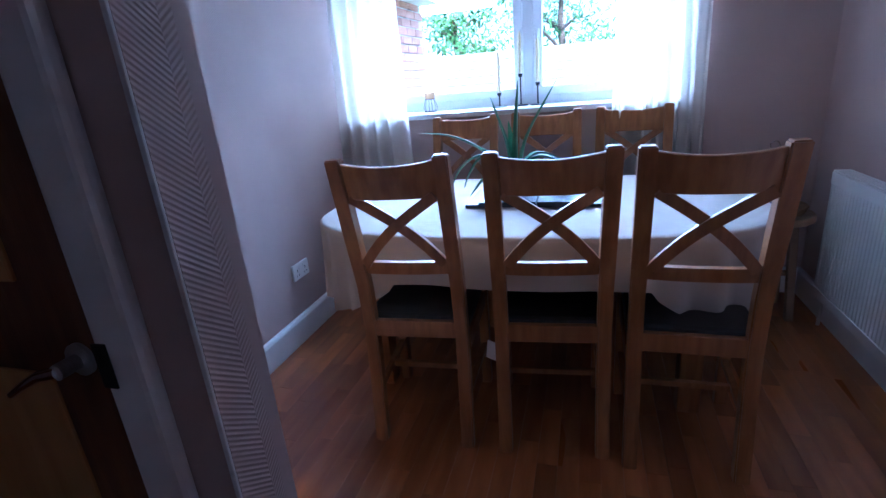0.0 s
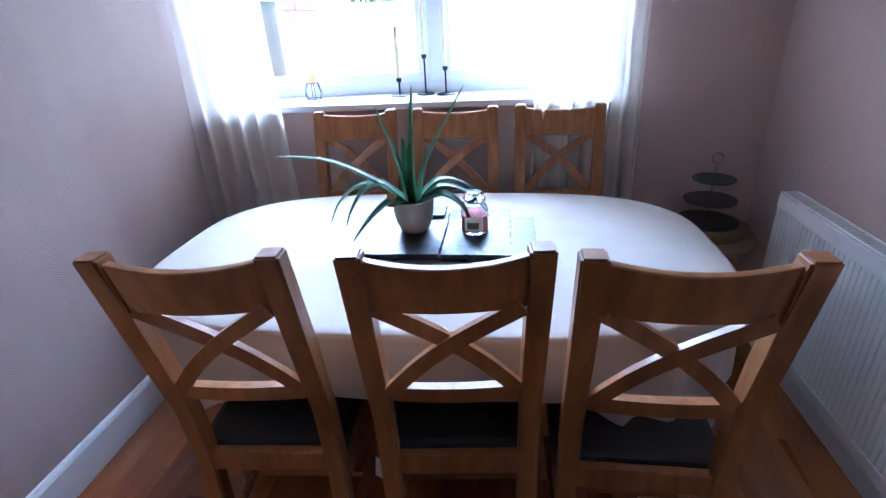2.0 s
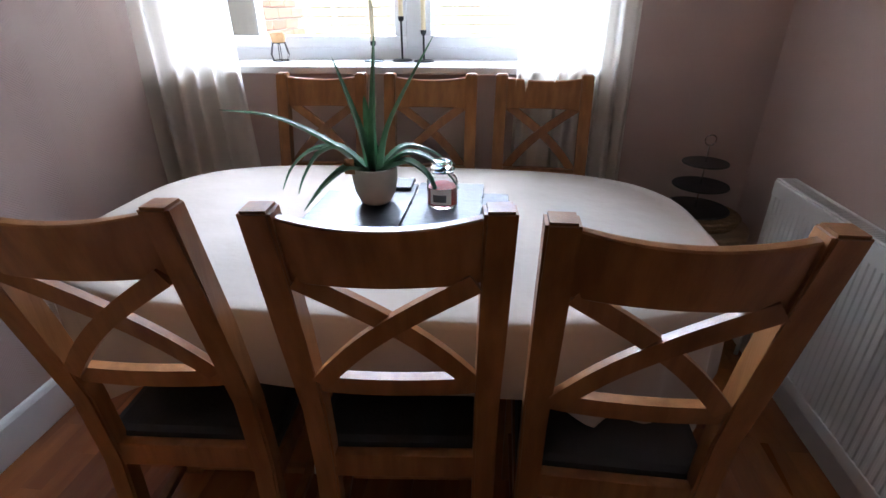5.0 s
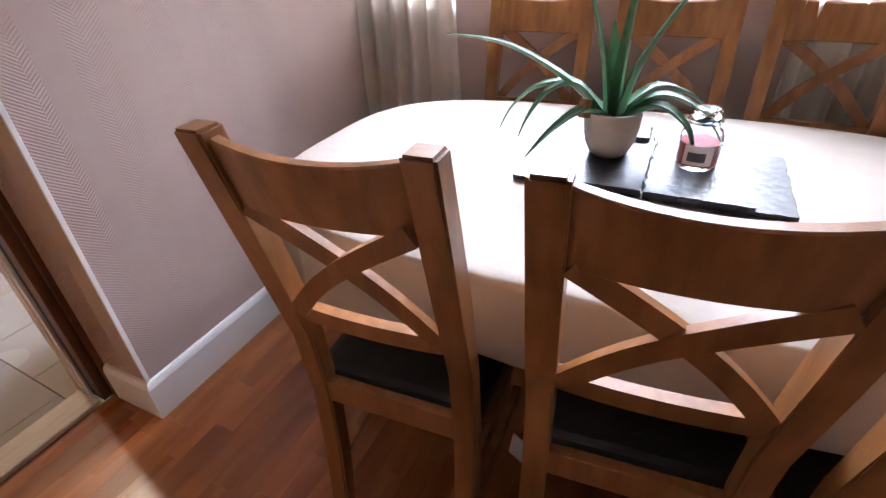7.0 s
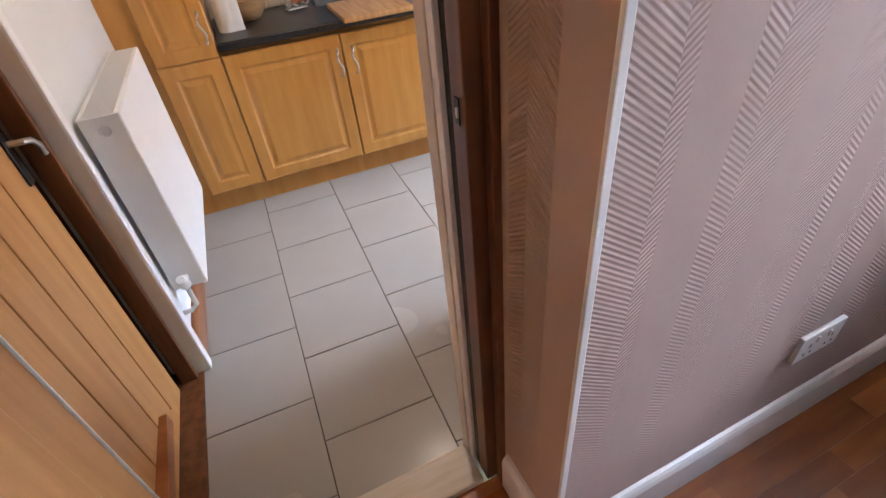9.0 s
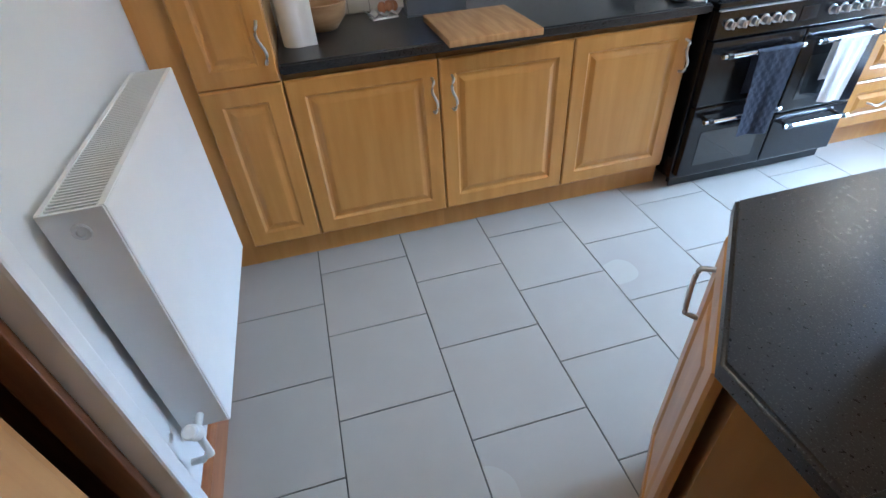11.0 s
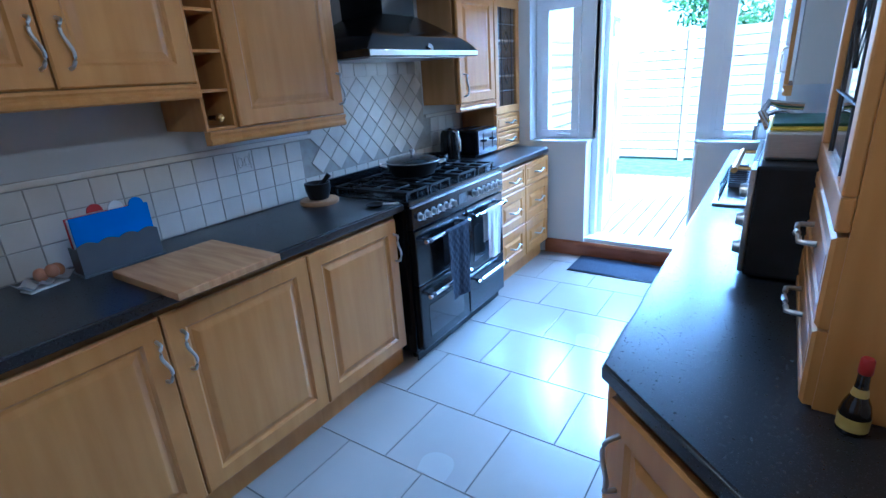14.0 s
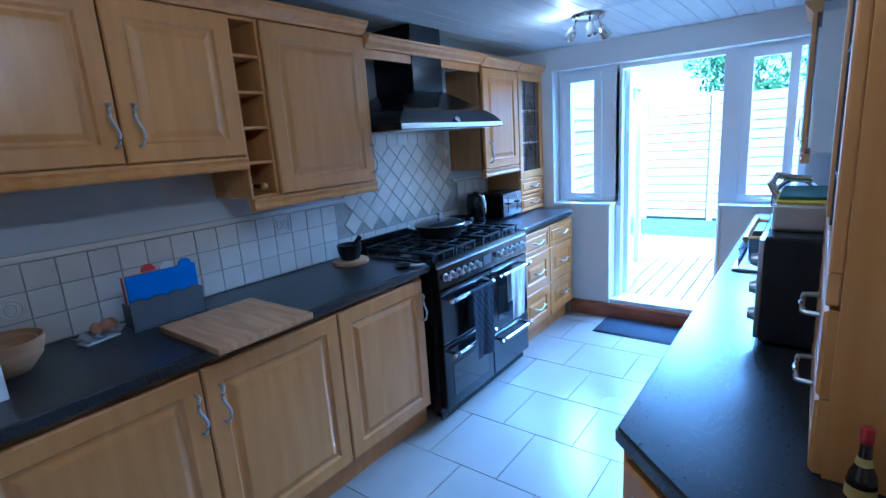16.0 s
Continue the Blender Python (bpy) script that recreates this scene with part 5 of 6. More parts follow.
front(c, 0.003, 1.06, W_ - 0.006, 0.155, "drawer", (W_ / 2 - 0.05, 0.075, 90))
bm = bmesh.new()
moulding(bm, 0, W_, [(o, z + 2.091) for o, z in CORNICE])
part("cornice", bm, MAPLE, c)

# wall cabinet at the far end opposite
c = thing("wall_cabinet", RIGHT(3.72, 0, 1.53), "cream-sided wall cabinet beside the garden window", "wall cabinet")
bx("body", (0.001, 0.021, 1.33), (0.56, 0.275, 2.02), CREAM, c, 0.001)
front(c, 0.003, 1.333, 0.554, 0.684, "door", (0.05, 0.045, 0))
bm = bmesh.new()
moulding(bm, 0, 0.56, [(o, z + 2.021) for o, z in CORNICE])
part("cornice", bm, MAPLE, c)
bm = bmesh.new()
moulding(bm, 0, 0.56, [(o, z + 1.277) for o, z in PELMET])
part("pelmet", bm, MAPLE, c)

# brass ball in the rack
b = thing("bottle_stopper", pose(-0.30, 1.135, 1.385), "small brass ball stopper of a bottle in the rack", "bottle stopper")
bm = bmesh.new()
lathe(bm, [(0.002, -0.017), (0.012, -0.012), (0.017, 0.0), (0.012, 0.012), (0.002, 0.017)], 20)
part("ball", bm, BRASS, b, "", True)
bm = bmesh.new()
lathe(bm, [(0.010, 0.0), (0.010, 0.05)], 16)
o = part("neck", bm, SAUCE, b, "", True)
o.matrix_local = pose(-0.065, 0, 0, 0, 90, 0)

# ---- range cooker
c = thing("range_cooker", LEFT(1.815, 0, 0.06), "black range cooker with steel knobs, two ovens and gas hob", "cooker")
CW = 0.975
bx("body", (0.0, 0.03, 0.05), (CW, 0.61, 0.885), BLACK, c, 0.004)
for x in (0.05, CW - 0.05):
    for y in (0.08, 0.55):
        bm = bmesh.new()
        lathe(bm, [(0.02, 0), (0.02, 0.05)], 12)
        o = part("foot", bm, BLACKMATT, c, "", True)
        o.matrix_local = pose(x, y, 0)
bx("plinth_panel", (0.01, 0.035, 0.0), (CW - 0.01, 0.045, 0.06), BLACKMATT, c, 0.001)
bx("hob_plate", (0.0, 0.0, 0.886), (CW, 0.55, 0.912), BLACK, c, 0.005)
bx("splash_back", (0.0, 0.575, 0.886), (CW, 0.60, 0.985), BLACK, c, 0.004)
o = bx("control_panel", (0.0, -0.012, 0.762), (CW, 0.03, 0.884), BLACK, c, 0.006)
bx("panel_trim", (0.0, -0.016, 0.880), (CW, 0.0, 0.8855), STEEL, c, 0.002)
for i, x in enumerate((0.06, 0.12, 0.18, 0.24, 0.30, 0.36, 0.60, 0.66, 0.72, 0.78, 0.84, 0.90)):
    bm = bmesh.new()
    lathe(bm, [(0.022, 0), (0.022, 0.004), (0.016, 0.006), (0.015, 0.026), (0.012, 0.029), (0.002, 0.029)], 20)
    box(bm, (-0.0035, -0.015, 0.006), (0.0035, 0.015, 0.034), 0.001)
    o = part("knob", bm, STEEL, c, "steel control knob", True)
    o.matrix_local = pose(x, -0.012, 0.825, 90, 0, 0)
bx("clock", (0.43, -0.015, 0.795), (0.52, -0.0125, 0.855), OVENGLASS, c, 0.002)


def oven_door(x0, x1, z0, z1, window):
    d = bx("oven_door", (x0, -0.012, z0), (x1, 0.029, z1), BLACK, c, 0.006)
    if window:
        bx("window", (x0 + 0.07, -0.014, z0 + 0.06), (x1 - 0.07, -0.0125, z1 - 0.13), OVENGLASS, d, 0.001)
    bm = bmesh.new()
    zh = z1 - 0.055
    tube(bm, [(x0 + 0.03, -0.055, zh), (x1 - 0.03, -0.055, zh)], 0.011, 12)
    for x in (x0 + 0.06, x1 - 0.06):
        tube(bm, [(x, -0.012, zh), (x, -0.055, zh)], 0.009, 10)
    part("handle", bm, CHROME, d, "chrome towel-bar handle", True)
    for x in (x0 + 0.05, x1 - 0.075):
        bm = bmesh.new()
        tube(bm, [(x, -0.055, zh), (x + 0.025, -0.055, zh)], 0.0135, 12)
        part("handle_collar", bm, BLACKMATT, d, "", True)


oven_door(0.01, 0.50, 0.455, 0.755, False)
oven_door(0.01, 0.50, 0.075, 0.45, True)
oven_door(0.51, CW - 0.01, 0.345, 0.755, True)
oven_door(0.51, CW - 0.01, 0.075, 0.34, False)
for i, (x, y) in enumerate(((0.13, 0.15), (0.13, 0.42), (0.33, 0.15), (0.33, 0.42), (0.62, 0.15), (0.62, 0.42), (0.84, 0.15), (0.84, 0.42))):
    bm = bmesh.new()
    lathe(bm, [(0.045, 0), (0.045, 0.012), (0.03, 0.016), (0.005, 0.016)], 20)
    o = part("burner", bm, BLACKMATT, c, "", True)
    o.matrix_local = pose(x, y, 0.912)
for x0 in (0.03, 0.24, 0.52, 0.75):
    bm = bmesh.new()
    for y in (0.04, 0.285, 0.53):
        box(bm, (x0, y - 0.006, 0.938), (x0 + 0.195, y + 0.006, 0.950), 0.002)
    for x in (x0 + 0.005, x0 + 0.0975, x0 + 0.19):
        box(bm, (x - 0.005, 0.04, 0.936), (x + 0.005, 0.53, 0.948), 0.002)
        for y in (0.045, 0.525):
            box(bm, (x - 0.005, y - 0.005, 0.912), (x + 0.005, y + 0.005, 0.937))
    for y in (0.15, 0.42):
        box(bm, (x0 + 0.02, y - 0.004, 0.940), (x0 + 0.175, y + 0.004, 0.951), 0.002)
    part("pan_support", bm, BLACKMATT, c)

# lidded pan
p = thing("frying_pan", pose(-0.24, 2.26, 0.951, 0, 0, 40), "large black pan with a glass lid on the hob", "pan")
bm = bmesh.new()
lathe(bm, [(0.11, 0), (0.125, 0.004), (0.150, 0.07), (0.157, 0.075), (0.150, 0.077), (0.12, 0.01), (0.01, 0.008)], 40)
part("body", bm, BLACKMATT, p, "", True)
bm = bmesh.new()
lathe(bm, [(0.155, 0.078), (0.156, 0.083), (0.14, 0.092), (0.08, 0.108), (0.02, 0.113), (0.005, 0.113)], 40)
part("lid", bm, mat("tinted_lid", (0.03, 0.035, 0.035), 0.06, second=(0.04, 0.045, 0.045), scale=4, coat=0.6), p, "dark tinted glass lid", True)
bm = bmesh.new()
tube(bm, [(0.157 * math.cos(a), 0.157 * math.sin(a), 0.080) for a in [q * math.pi / 20 for q in range(41)]], 0.003, 6)
part("lid_rim", bm, STEEL, p, "", True)
bm = bmesh.new()
lathe(bm, [(0.008, 0.113), (0.008, 0.128), (0.016, 0.136), (0.014, 0.146), (0.003, 0.148)], 16)
part("lid_knob", bm, STEEL, p, "", True)
bm = bmesh.new()
tube(bm, [(0.15, -0.03, 0.06), (0.185, -0.03, 0.07), (0.195, 0.0, 0.072), (0.185, 0.03, 0.07), (0.15, 0.03, 0.06)], 0.006, 8)
tube(bm, [(-0.15, -0.03, 0.06), (-0.185, -0.03, 0.07), (-0.195, 0.0, 0.072), (-0.185, 0.03, 0.07), (-0.15, 0.03, 0.06)], 0.006, 8)
part("handle", bm, STEEL, p, "steel loop handles", True)
p = thing("saucepan", pose(-0.33, 2.62, 0.951, 0, 0, -60), "small steel saucepan with a long handle on the hob", "pan")
bm = bmesh.new()
lathe(bm, [(0.075, 0), (0.085, 0.005), (0.088, 0.055), (0.091, 0.058), (0.086, 0.058), (0.08, 0.01), (0.01, 0.008)], 32)
part("body", bm, BLACK, p, "", True)
bm = bmesh.new()
tube(bm, [(0.085, 0, 0.045), (0.13, 0, 0.06), (0.27, 0, 0.075)], 0.008, 10)
part("handle", bm, STEEL, p, "", True)
u = thing("spoon_rest", pose(-0.06, 1.70, 0.909, 0, 0, 25), "black spoon rest with a steel end on the worktop", "spoon rest")
bm = bmesh.new()
lathe(bm, [(0.03, 0), (0.045, 0.012), (0.042, 0.013), (0.025, 0.004), (0.004, 0.004)], 24)
part("bowl", bm, BLACKMATT, u, "", True)
bm = bmesh.new()
tube(bm, [(0.04, 0, 0.012), (0.08, 0, 0.012), (0.10, 0.012, 0.012), (0.115, 0.01, 0.012)], 0.006, 8)
part("end", bm, STEEL, u, "", True)

# towels on the oven rails
def cloth_over(name, x0, x1, z0, z1, y, material, label, seed, diamond=False):
    rnd = random.Random(seed)
    bm = bmesh.new()
    nx, nz = 30, 40
    grid = []
    for j in range(nz + 1):
        t = j / nz
        row = []
        for i in range(nx + 1):
            s = i / nx
            fold = 0.007 * math.sin(s * 7 + seed) * t + 0.0012 * math.sin(s * 19 + t * 3)
            q = 0.0
            if diamond:
                q = 0.004 * abs(math.sin((s * 5 + t * 8) * math.pi)) * abs(math.sin((s * 5 - t * 8) * math.pi))
            sh = (s - 0.5) * -0.04 * t
            row.append(bm.verts.new((x0 + (x1 - x0) * s + sh, y - fold - q - 0.006, z1 - (z1 - z0) * t - 0.012 * s * t)))
        grid.append(row)
    back = [bm.verts.new((v.co.x, y + 0.022, v.co.z - 0.015)) for v in grid[0]]
    back2 = [bm.verts.new((v.co.x, y + 0.024, v.co.z - 0.2)) for v in grid[0]]
    topr = [bm.verts.new((v.co.x, y + 0.008, v.co.z + 0.008)) for v in grid[0]]
    rows = [back2, back, topr] + grid
    for a, b in zip(rows, rows[1:]):
        for i in range(nx):
            bm.faces.new((a[i], a[i + 1], b[i + 1], b[i]))
    ob = part(name, bm, material, None, "", 70)
    ob.matrix_world = LEFT(1.815, 0, 0.06)
    return tagged(ob, label, name.replace("_", " "))


cloth_over("oven_glove", 0.21, 0.43, 0.30, 0.705, -0.066, NAVY, "navy quilted oven glove hanging on the oven rail", 2, True)
cloth_over("tea_towel", 0.65, 0.83, 0.40, 0.705, -0.066, TOWEL, "white towel hanging on the oven rail", 5)

# ---- cooker hood
h = thing("cooker_hood", LEFT(1.80, 0, -0.575), "black chimney cooker hood with a steel rim", "cooker hood")
bm = bmesh.new()
z0 = 1.59
lo = [(0.0, -0.485, z0 + 0.035), (1.0, -0.485, z0 + 0.035), (1.0, 0.0, z0 + 0.035), (0.0, 0.0, z0 + 0.035)]
hi = [(0.36, -0.30, z0 + 0.22), (0.64, -0.30, z0 + 0.22), (0.64, 0.0, z0 + 0.22), (0.36, 0.0, z0 + 0.22)]
rows = []
for s in range(9):
    t = s / 8
    k = t ** 0.65
    rows.append([bm.verts.new([a[q] + (b[q] - a[q]) * (t if q != 2 else k * 0.55 + t * 0.45) for q in range(3)]) for a, b in zip(lo, hi)])
for a, b in zip(rows, rows[1:]):
    for k in range(4):
        bm.faces.new((a[k], a[(k + 1) % 4], b[(k + 1) % 4], b[k]))
bm.faces.new(rows[0][::-1])
bm.faces.new(rows[-1])
part("canopy", bm, BLACK, h, "", 50)
bx("rim", (0.0, -0.49, z0), (1.0, 0.0, z0 + 0.034), BLACK, h, 0.003)
bx("rim_strip", (0.005, -0.494, z0 + 0.004), (0.995, -0.491, z0 + 0.03), STEEL, h, 0.001, "brushed steel strip")
bx("filter", (0.06, -0.44, z0 - 0.004), (0.94, -0.05, z0 - 0.0005), STEEL, h, 0.001)
bx("chimney", (0.36, -0.295, z0 + 0.221), (0.64, 0.0, KCEIL - 0.001), BLACK, h, 0.003)
bm = bmesh.new()
lathe(bm, [(0.02, 0), (0.018, 0.004), (0.004, 0.006)], 20)
o = part("badge", bm, CHROME, h, "", True)
o.matrix_local = pose(0.5, -0.489, z0 + 0.046, 60, 0, 0)

# ---- things on the worktop
r = thing("kitchen_roll", pose(-0.20, 0.085, 0.909), "white kitchen paper roll standing on the worktop", "paper roll")
bm = bmesh.new()
lathe(bm, [(0.056, 0.0), (0.058, 0.002), (0.058, 0.222), (0.056, 0.224), (0.022, 0.224), (0.020, 0.222), (0.020, 0.05)], 40, cap=False)
part("roll", bm, PAPER_WHITE, r, "", True)
bm = bmesh.new()
lathe(bm, [(0.0205, 0.0), (0.0205, 0.2235), (0.018, 0.2235), (0.018, 0.0)], 24, cap=False)
part("core", bm, CORK, r, "brown card tube", True)
bm = bmesh.new()
sheet = []
for k in range(10):
    a = radians(20 + k * 4)
    q = 0.0585 + 0.003 * k * k * 0.12
    sheet.append([bm.verts.new((q * math.cos(a), q * math.sin(a), z)) for z in (0.001, 0.224)])
for a, b in zip(sheet, sheet[1:]):
    bm.faces.new((a[0], b[0], b[1], a[1]))
part("loose_sheet", bm, PAPER_WHITE, r, "", True)
b = thing("wooden_bowls", pose(-0.37, 0.20, 0.909), "nested turned wooden bowls on the worktop", "bowl")
bm = bmesh.new()
lathe(bm, [(0.05, 0), (0.06, 0.004), (0.098, 0.05), (0.112, 0.11), (0.106, 0.112), (0.094, 0.055), (0.05, 0.014), (0.005, 0.012)], 40)
part("bowl", bm, BOWLWOOD, b, "", True)
bm = bmesh.new()
lathe(bm, [(0.05, 0.02), (0.084, 0.06), (0.094, 0.098), (0.089, 0.099), (0.08, 0.065), (0.04, 0.03), (0.004, 0.03)], 40)
part("inner_bowl", bm, BOWLWOOD, b, "", True)
e = thing("egg_holder", pose(-0.43, 0.47, 0.909, 0, 0, 12), "white ceramic egg tray holding brown eggs", "egg holder")
bm = bmesh.new()
n, rows = 40, []
for j in range(9):
    row = []
    for i in range(n + 1):
        x = -0.042 + 0.084 * j / 8
        y = -0.08 + 0.16 * i / n
        edge = max(abs(x) / 0.042, abs(y) / 0.08) ** 6
        row.append(bm.verts.new((x, y + 0.0, 0.016 + 0.009 * math.cos(y * 2 * math.pi / 0.053) * -1 * (0.4 + 0.6 * abs(x) / 0.042) + 0.012 * edge)))
    rows.append(row)
for a, b2 in zip(rows, rows[1:]):
    for i in range(n):
        bm.faces.new((a[i], a[i + 1], b2[i + 1], b2[i]))
geo = bmesh.ops.solidify(bm, geom=list(bm.faces), thickness=-0.006)
box(bm, (-0.03, -0.06, 0), (0.03, 0.06, 0.008), 0.003)
part("tray", bm, CERAMIC, e, "", 60)
for y, z in ((0.0, 0.040), (0.053, 0.040), (0.026, 0.046)):
    bm = bmesh.new()
    bmesh.ops.create_uvsphere(bm, u_segments=20, v_segments=14, radius=0.021)
    for v in bm.verts:
        v.co.z *= 1.22 if v.co.z > 0 else 1.0
    o = part("egg", bm, EGG, e, "brown egg", True)
    o.matrix_local = pose(0.012 if z > 0.043 else -0.006, y, z, 12, 8, 0)
k = thing("board_rack", pose(-0.46, 0.57, 0.909, 0, 0, 90), "grey rack holding blue, red and white cutting boards", "cutting boards")
# x runs along the wall
bm = bmesh.new()
def wavy(x0, x1, z0, top, y0, y1, bm):
    n = 40
    f, bk = [], []
    for i in range(n + 1):
        x = x0 + (x1 - x0) * i / n
        f.append((x, top(x)))
    A = [bm.verts.new((x, y0, z)) for x, z in f]
    B = [bm.verts.new((x, y1, z)) for x, z in f]
    A0 = [bm.verts.new((x, y0, z0)) for x, z in f]
    B0 = [bm.verts.new((x, y1, z0)) for x, z in f]
    for i in range(n):
        bm.faces.new((A0[i], A0[i + 1], A[i + 1], A[i]))
        bm.faces.new((B0[i + 1], B0[i], B[i], B[i + 1]))
        bm.faces.new((A[i], A[i + 1], B[i + 1], B[i]))
        bm.faces.new((A0[i + 1], A0[i], B0[i], B0[i + 1]))
    bm.faces.new((A0[0], A[0], B[0], B0[0]))
    bm.faces.new((A[-1], A0[-1], B0[-1], B[-1]))


wavy(0.0, 0.27, 0.004, lambda x: 0.105 + 0.012 * abs(math.sin(x * math.pi / 0.068)), -0.075, -0.07, bm)
part("front_plate", bm, GREYPLASTIC, k)
bx("tray", (-0.005, -0.085, 0.0), (0.275, 0.02, 0.006), GREYPLASTIC, k, 0.002)
bx("end_plate", (0.0, -0.07, 0.006), (0.004, 0.0, 0.1), GREYPLASTIC, k, 0.001)
bx("end_plate", (0.266, -0.07, 0.006), (0.27, 0.0, 0.1), GREYPLASTIC, k, 0.001)
for i, (mt, nm, tab) in enumerate(((BLUE, "blue board", 0.225), (PAPER_WHITE, "white board", 0.165), (WAX_RED, "red board", 0.105))):
    bm = bmesh.new()
    y = -0.064 + i * 0.02
    box(bm, (0.006, y, 0.006), (0.264, y + 0.006, 0.205 if i == 0 else 0.2), 0.002)
    bm2 = bm
    seg = [(tab + 0.026 * math.cos(a), 0.203 + 0.028 * math.sin(a)) for a in [q * math.pi / 10 for q in range(11)]]
    fr = [bm.verts.new((x, y, z)) for x, z in seg]
    bk = [bm.verts.new((x, y + 0.006, z)) for x, z in seg]
    bm.faces.new(fr)
    bm.faces.new(bk[::-1])
    for q in range(10):
        bm.faces.new((fr[q], fr[q + 1], bk[q + 1], bk[q]))
    part("board", bm, mt, k, nm)
c = thing("chopping_board", pose(-0.08, 0.80, 0.909, 0, 0, 90), "thick wooden chopping board overhanging the worktop edge", "chopping board")
bx("slab", (-0.185, -0.205, 0.0), (0.185, 0.205, 0.026), BOARD, c, 0.004)
b = thing("mortar", pose(-0.40, 1.66, 0.909), "dark stone mortar with pestle on a round wooden board", "mortar")
bm = bmesh.new()
lathe(bm, [(0.095, 0), (0.098, 0.004), (0.098, 0.018), (0.094, 0.022), (0.01, 0.022)], 40)
part("round_board", bm, BOWLWOOD, b, "round wooden board", True)
bm = bmesh.new()
lathe(bm, [(0.04, 0.022), (0.05, 0.026), (0.063, 0.07), (0.066, 0.105), (0.058, 0.106), (0.05, 0.06), (0.01, 0.045)], 32)
part("cup", bm, BLACKMATT, b, "", True)
bm = bmesh.new()
tube(bm, [(-0.02, 0.0, 0.06), (0.02, 0.04, 0.115), (0.035, 0.055, 0.14)], [0.016, 0.011, 0.014], 12)
part("pestle", bm, BLACKMATT, b, "", True)
k = thing("kettle", pose(-0.42, 2.95, 0.909), "glossy black electric kettle", "kettle")
bm = bmesh.new()
lathe(bm, [(0.075, 0), (0.078, 0.01), (0.076, 0.02), (0.074, 0.10), (0.066, 0.19), (0.055, 0.215), (0.02, 0.222), (0.004, 0.23)], 36)
part("jug", bm, BLACK, k, "", True)
bm = bmesh.new()
tube(bm, [(0.05, -0.02, 0.21), (0.085, -0.035, 0.2), (0.105, -0.042, 0.15), (0.1, -0.04, 0.08), (0.075, -0.03, 0.05)], 0.012, 10)
part("handle", bm, CHROME, k, "chrome handle", True)
t = thing("toaster", LEFT(3.06, 0.909, -0.26), "black and steel four-slice toaster", "toaster")
bx("shell", (0.0, 0.0, 0.015), (0.30, 0.24, 0.20), BLACK, t, 0.02)
bx("end_panel", (0.012, -0.006, 0.02), (0.288, -0.0005, 0.19), CHROME, t, 0.003, "polished steel face")
for x in (0.06, 0.2):
    bx("lever", (x, -0.025, 0.11), (x + 0.04, -0.007, 0.125), BLACKMATT, t, 0.004)
    bx("slider", (x + 0.015, -0.0075, 0.05), (x + 0.025, -0.0062, 0.17), BLACKMATT, t, 0.0005)
for y in (0.06, 0.15):
    bx("slot", (0.03, y, 0.2005), (0.27, y + 0.03, 0.2015), BLACKMATT, t, 0)
for x in (0.03, 0.27):
    bx("foot", (x - 0.015, 0.03, 0.0), (x + 0.015, 0.2, 0.0155), BLACKMATT, t, 0.002)

# counter-top oven opposite, with steel handle
o_ = thing("counter_oven", RIGHT(2.02, 0.909, 1.478), "black counter-top oven with a steel bar handle", "oven")
bx("case", (0.0, 0.01, 0.012), (0.58, 0.18, 0.31), BLACKMATT, o_, 0.008)
bx("door", (0.01, -0.006, 0.02), (0.44, 0.0095, 0.30), OVENGLASS, o_, 0.004)
bx("control_strip", (0.445, -0.004, 0.02), (0.575, 0.0095, 0.30), STEEL, o_, 0.003)
bm = bmesh.new()
tube(bm, [(0.04, -0.05, 0.265), (0.41, -0.05, 0.265)], 0.009, 12)
for x in (0.07, 0.38):
    tube(bm, [(x, -0.006, 0.265), (x, -0.05, 0.265)], 0.006, 8)
part("handle", bm, BRASS, o_, "brushed metal bar handle", True)
for z in (0.07, 0.15, 0.23):
    bm = bmesh.new()
    lathe(bm, [(0.02, 0), (0.02, 0.006), (0.016, 0.02), (0.004, 0.021)], 20)
    q = part("knob", bm, STEEL, o_, "", True)
    q.matrix_local = pose(0.51, -0.004, z, 90, 0, 0)
for x in (0.05, 0.53):
    bx("foot", (x - 0.02, 0.03, 0.0), (x + 0.02, 0.16, 0.0125), BLACKMATT, o_, 0.002)
# tray of things lying on the oven
q = thing("roasting_tin", pose(1.545, 1.68, 1.22), "steel tin with folded yellow cloth on the oven", "tin")
bx("tin", (-0.05, -0.16, 0.0), (0.10, 0.16, 0.075), STEEL, q, 0.008)
bx("cloth", (-0.045, -0.15, 0.0755), (0.095, 0.15, 0.085), SPONGE, q, 0.004, "yellow folded cloth")
bx("pad", (-0.04, -0.14, 0.0855), (0.09, 0.14, 0.093), mat("green_pad", (0.03, 0.08, 0.03), 0.9, second=(0.05, 0.12, 0.05), scale=30), q, 0.003, "dark green scouring pad")
bm = bmesh.new()
tube(bm, [(-0.05, 0.12, 0.05), (-0.075, 0.13, 0.10), (-0.06, 0.15, 0.125), (-0.02, 0.16, 0.115), (0.03, 0.16, 0.11)], 0.012, 10)
part("tap_end", bm, CHROME, q, "bright metal grip", True)

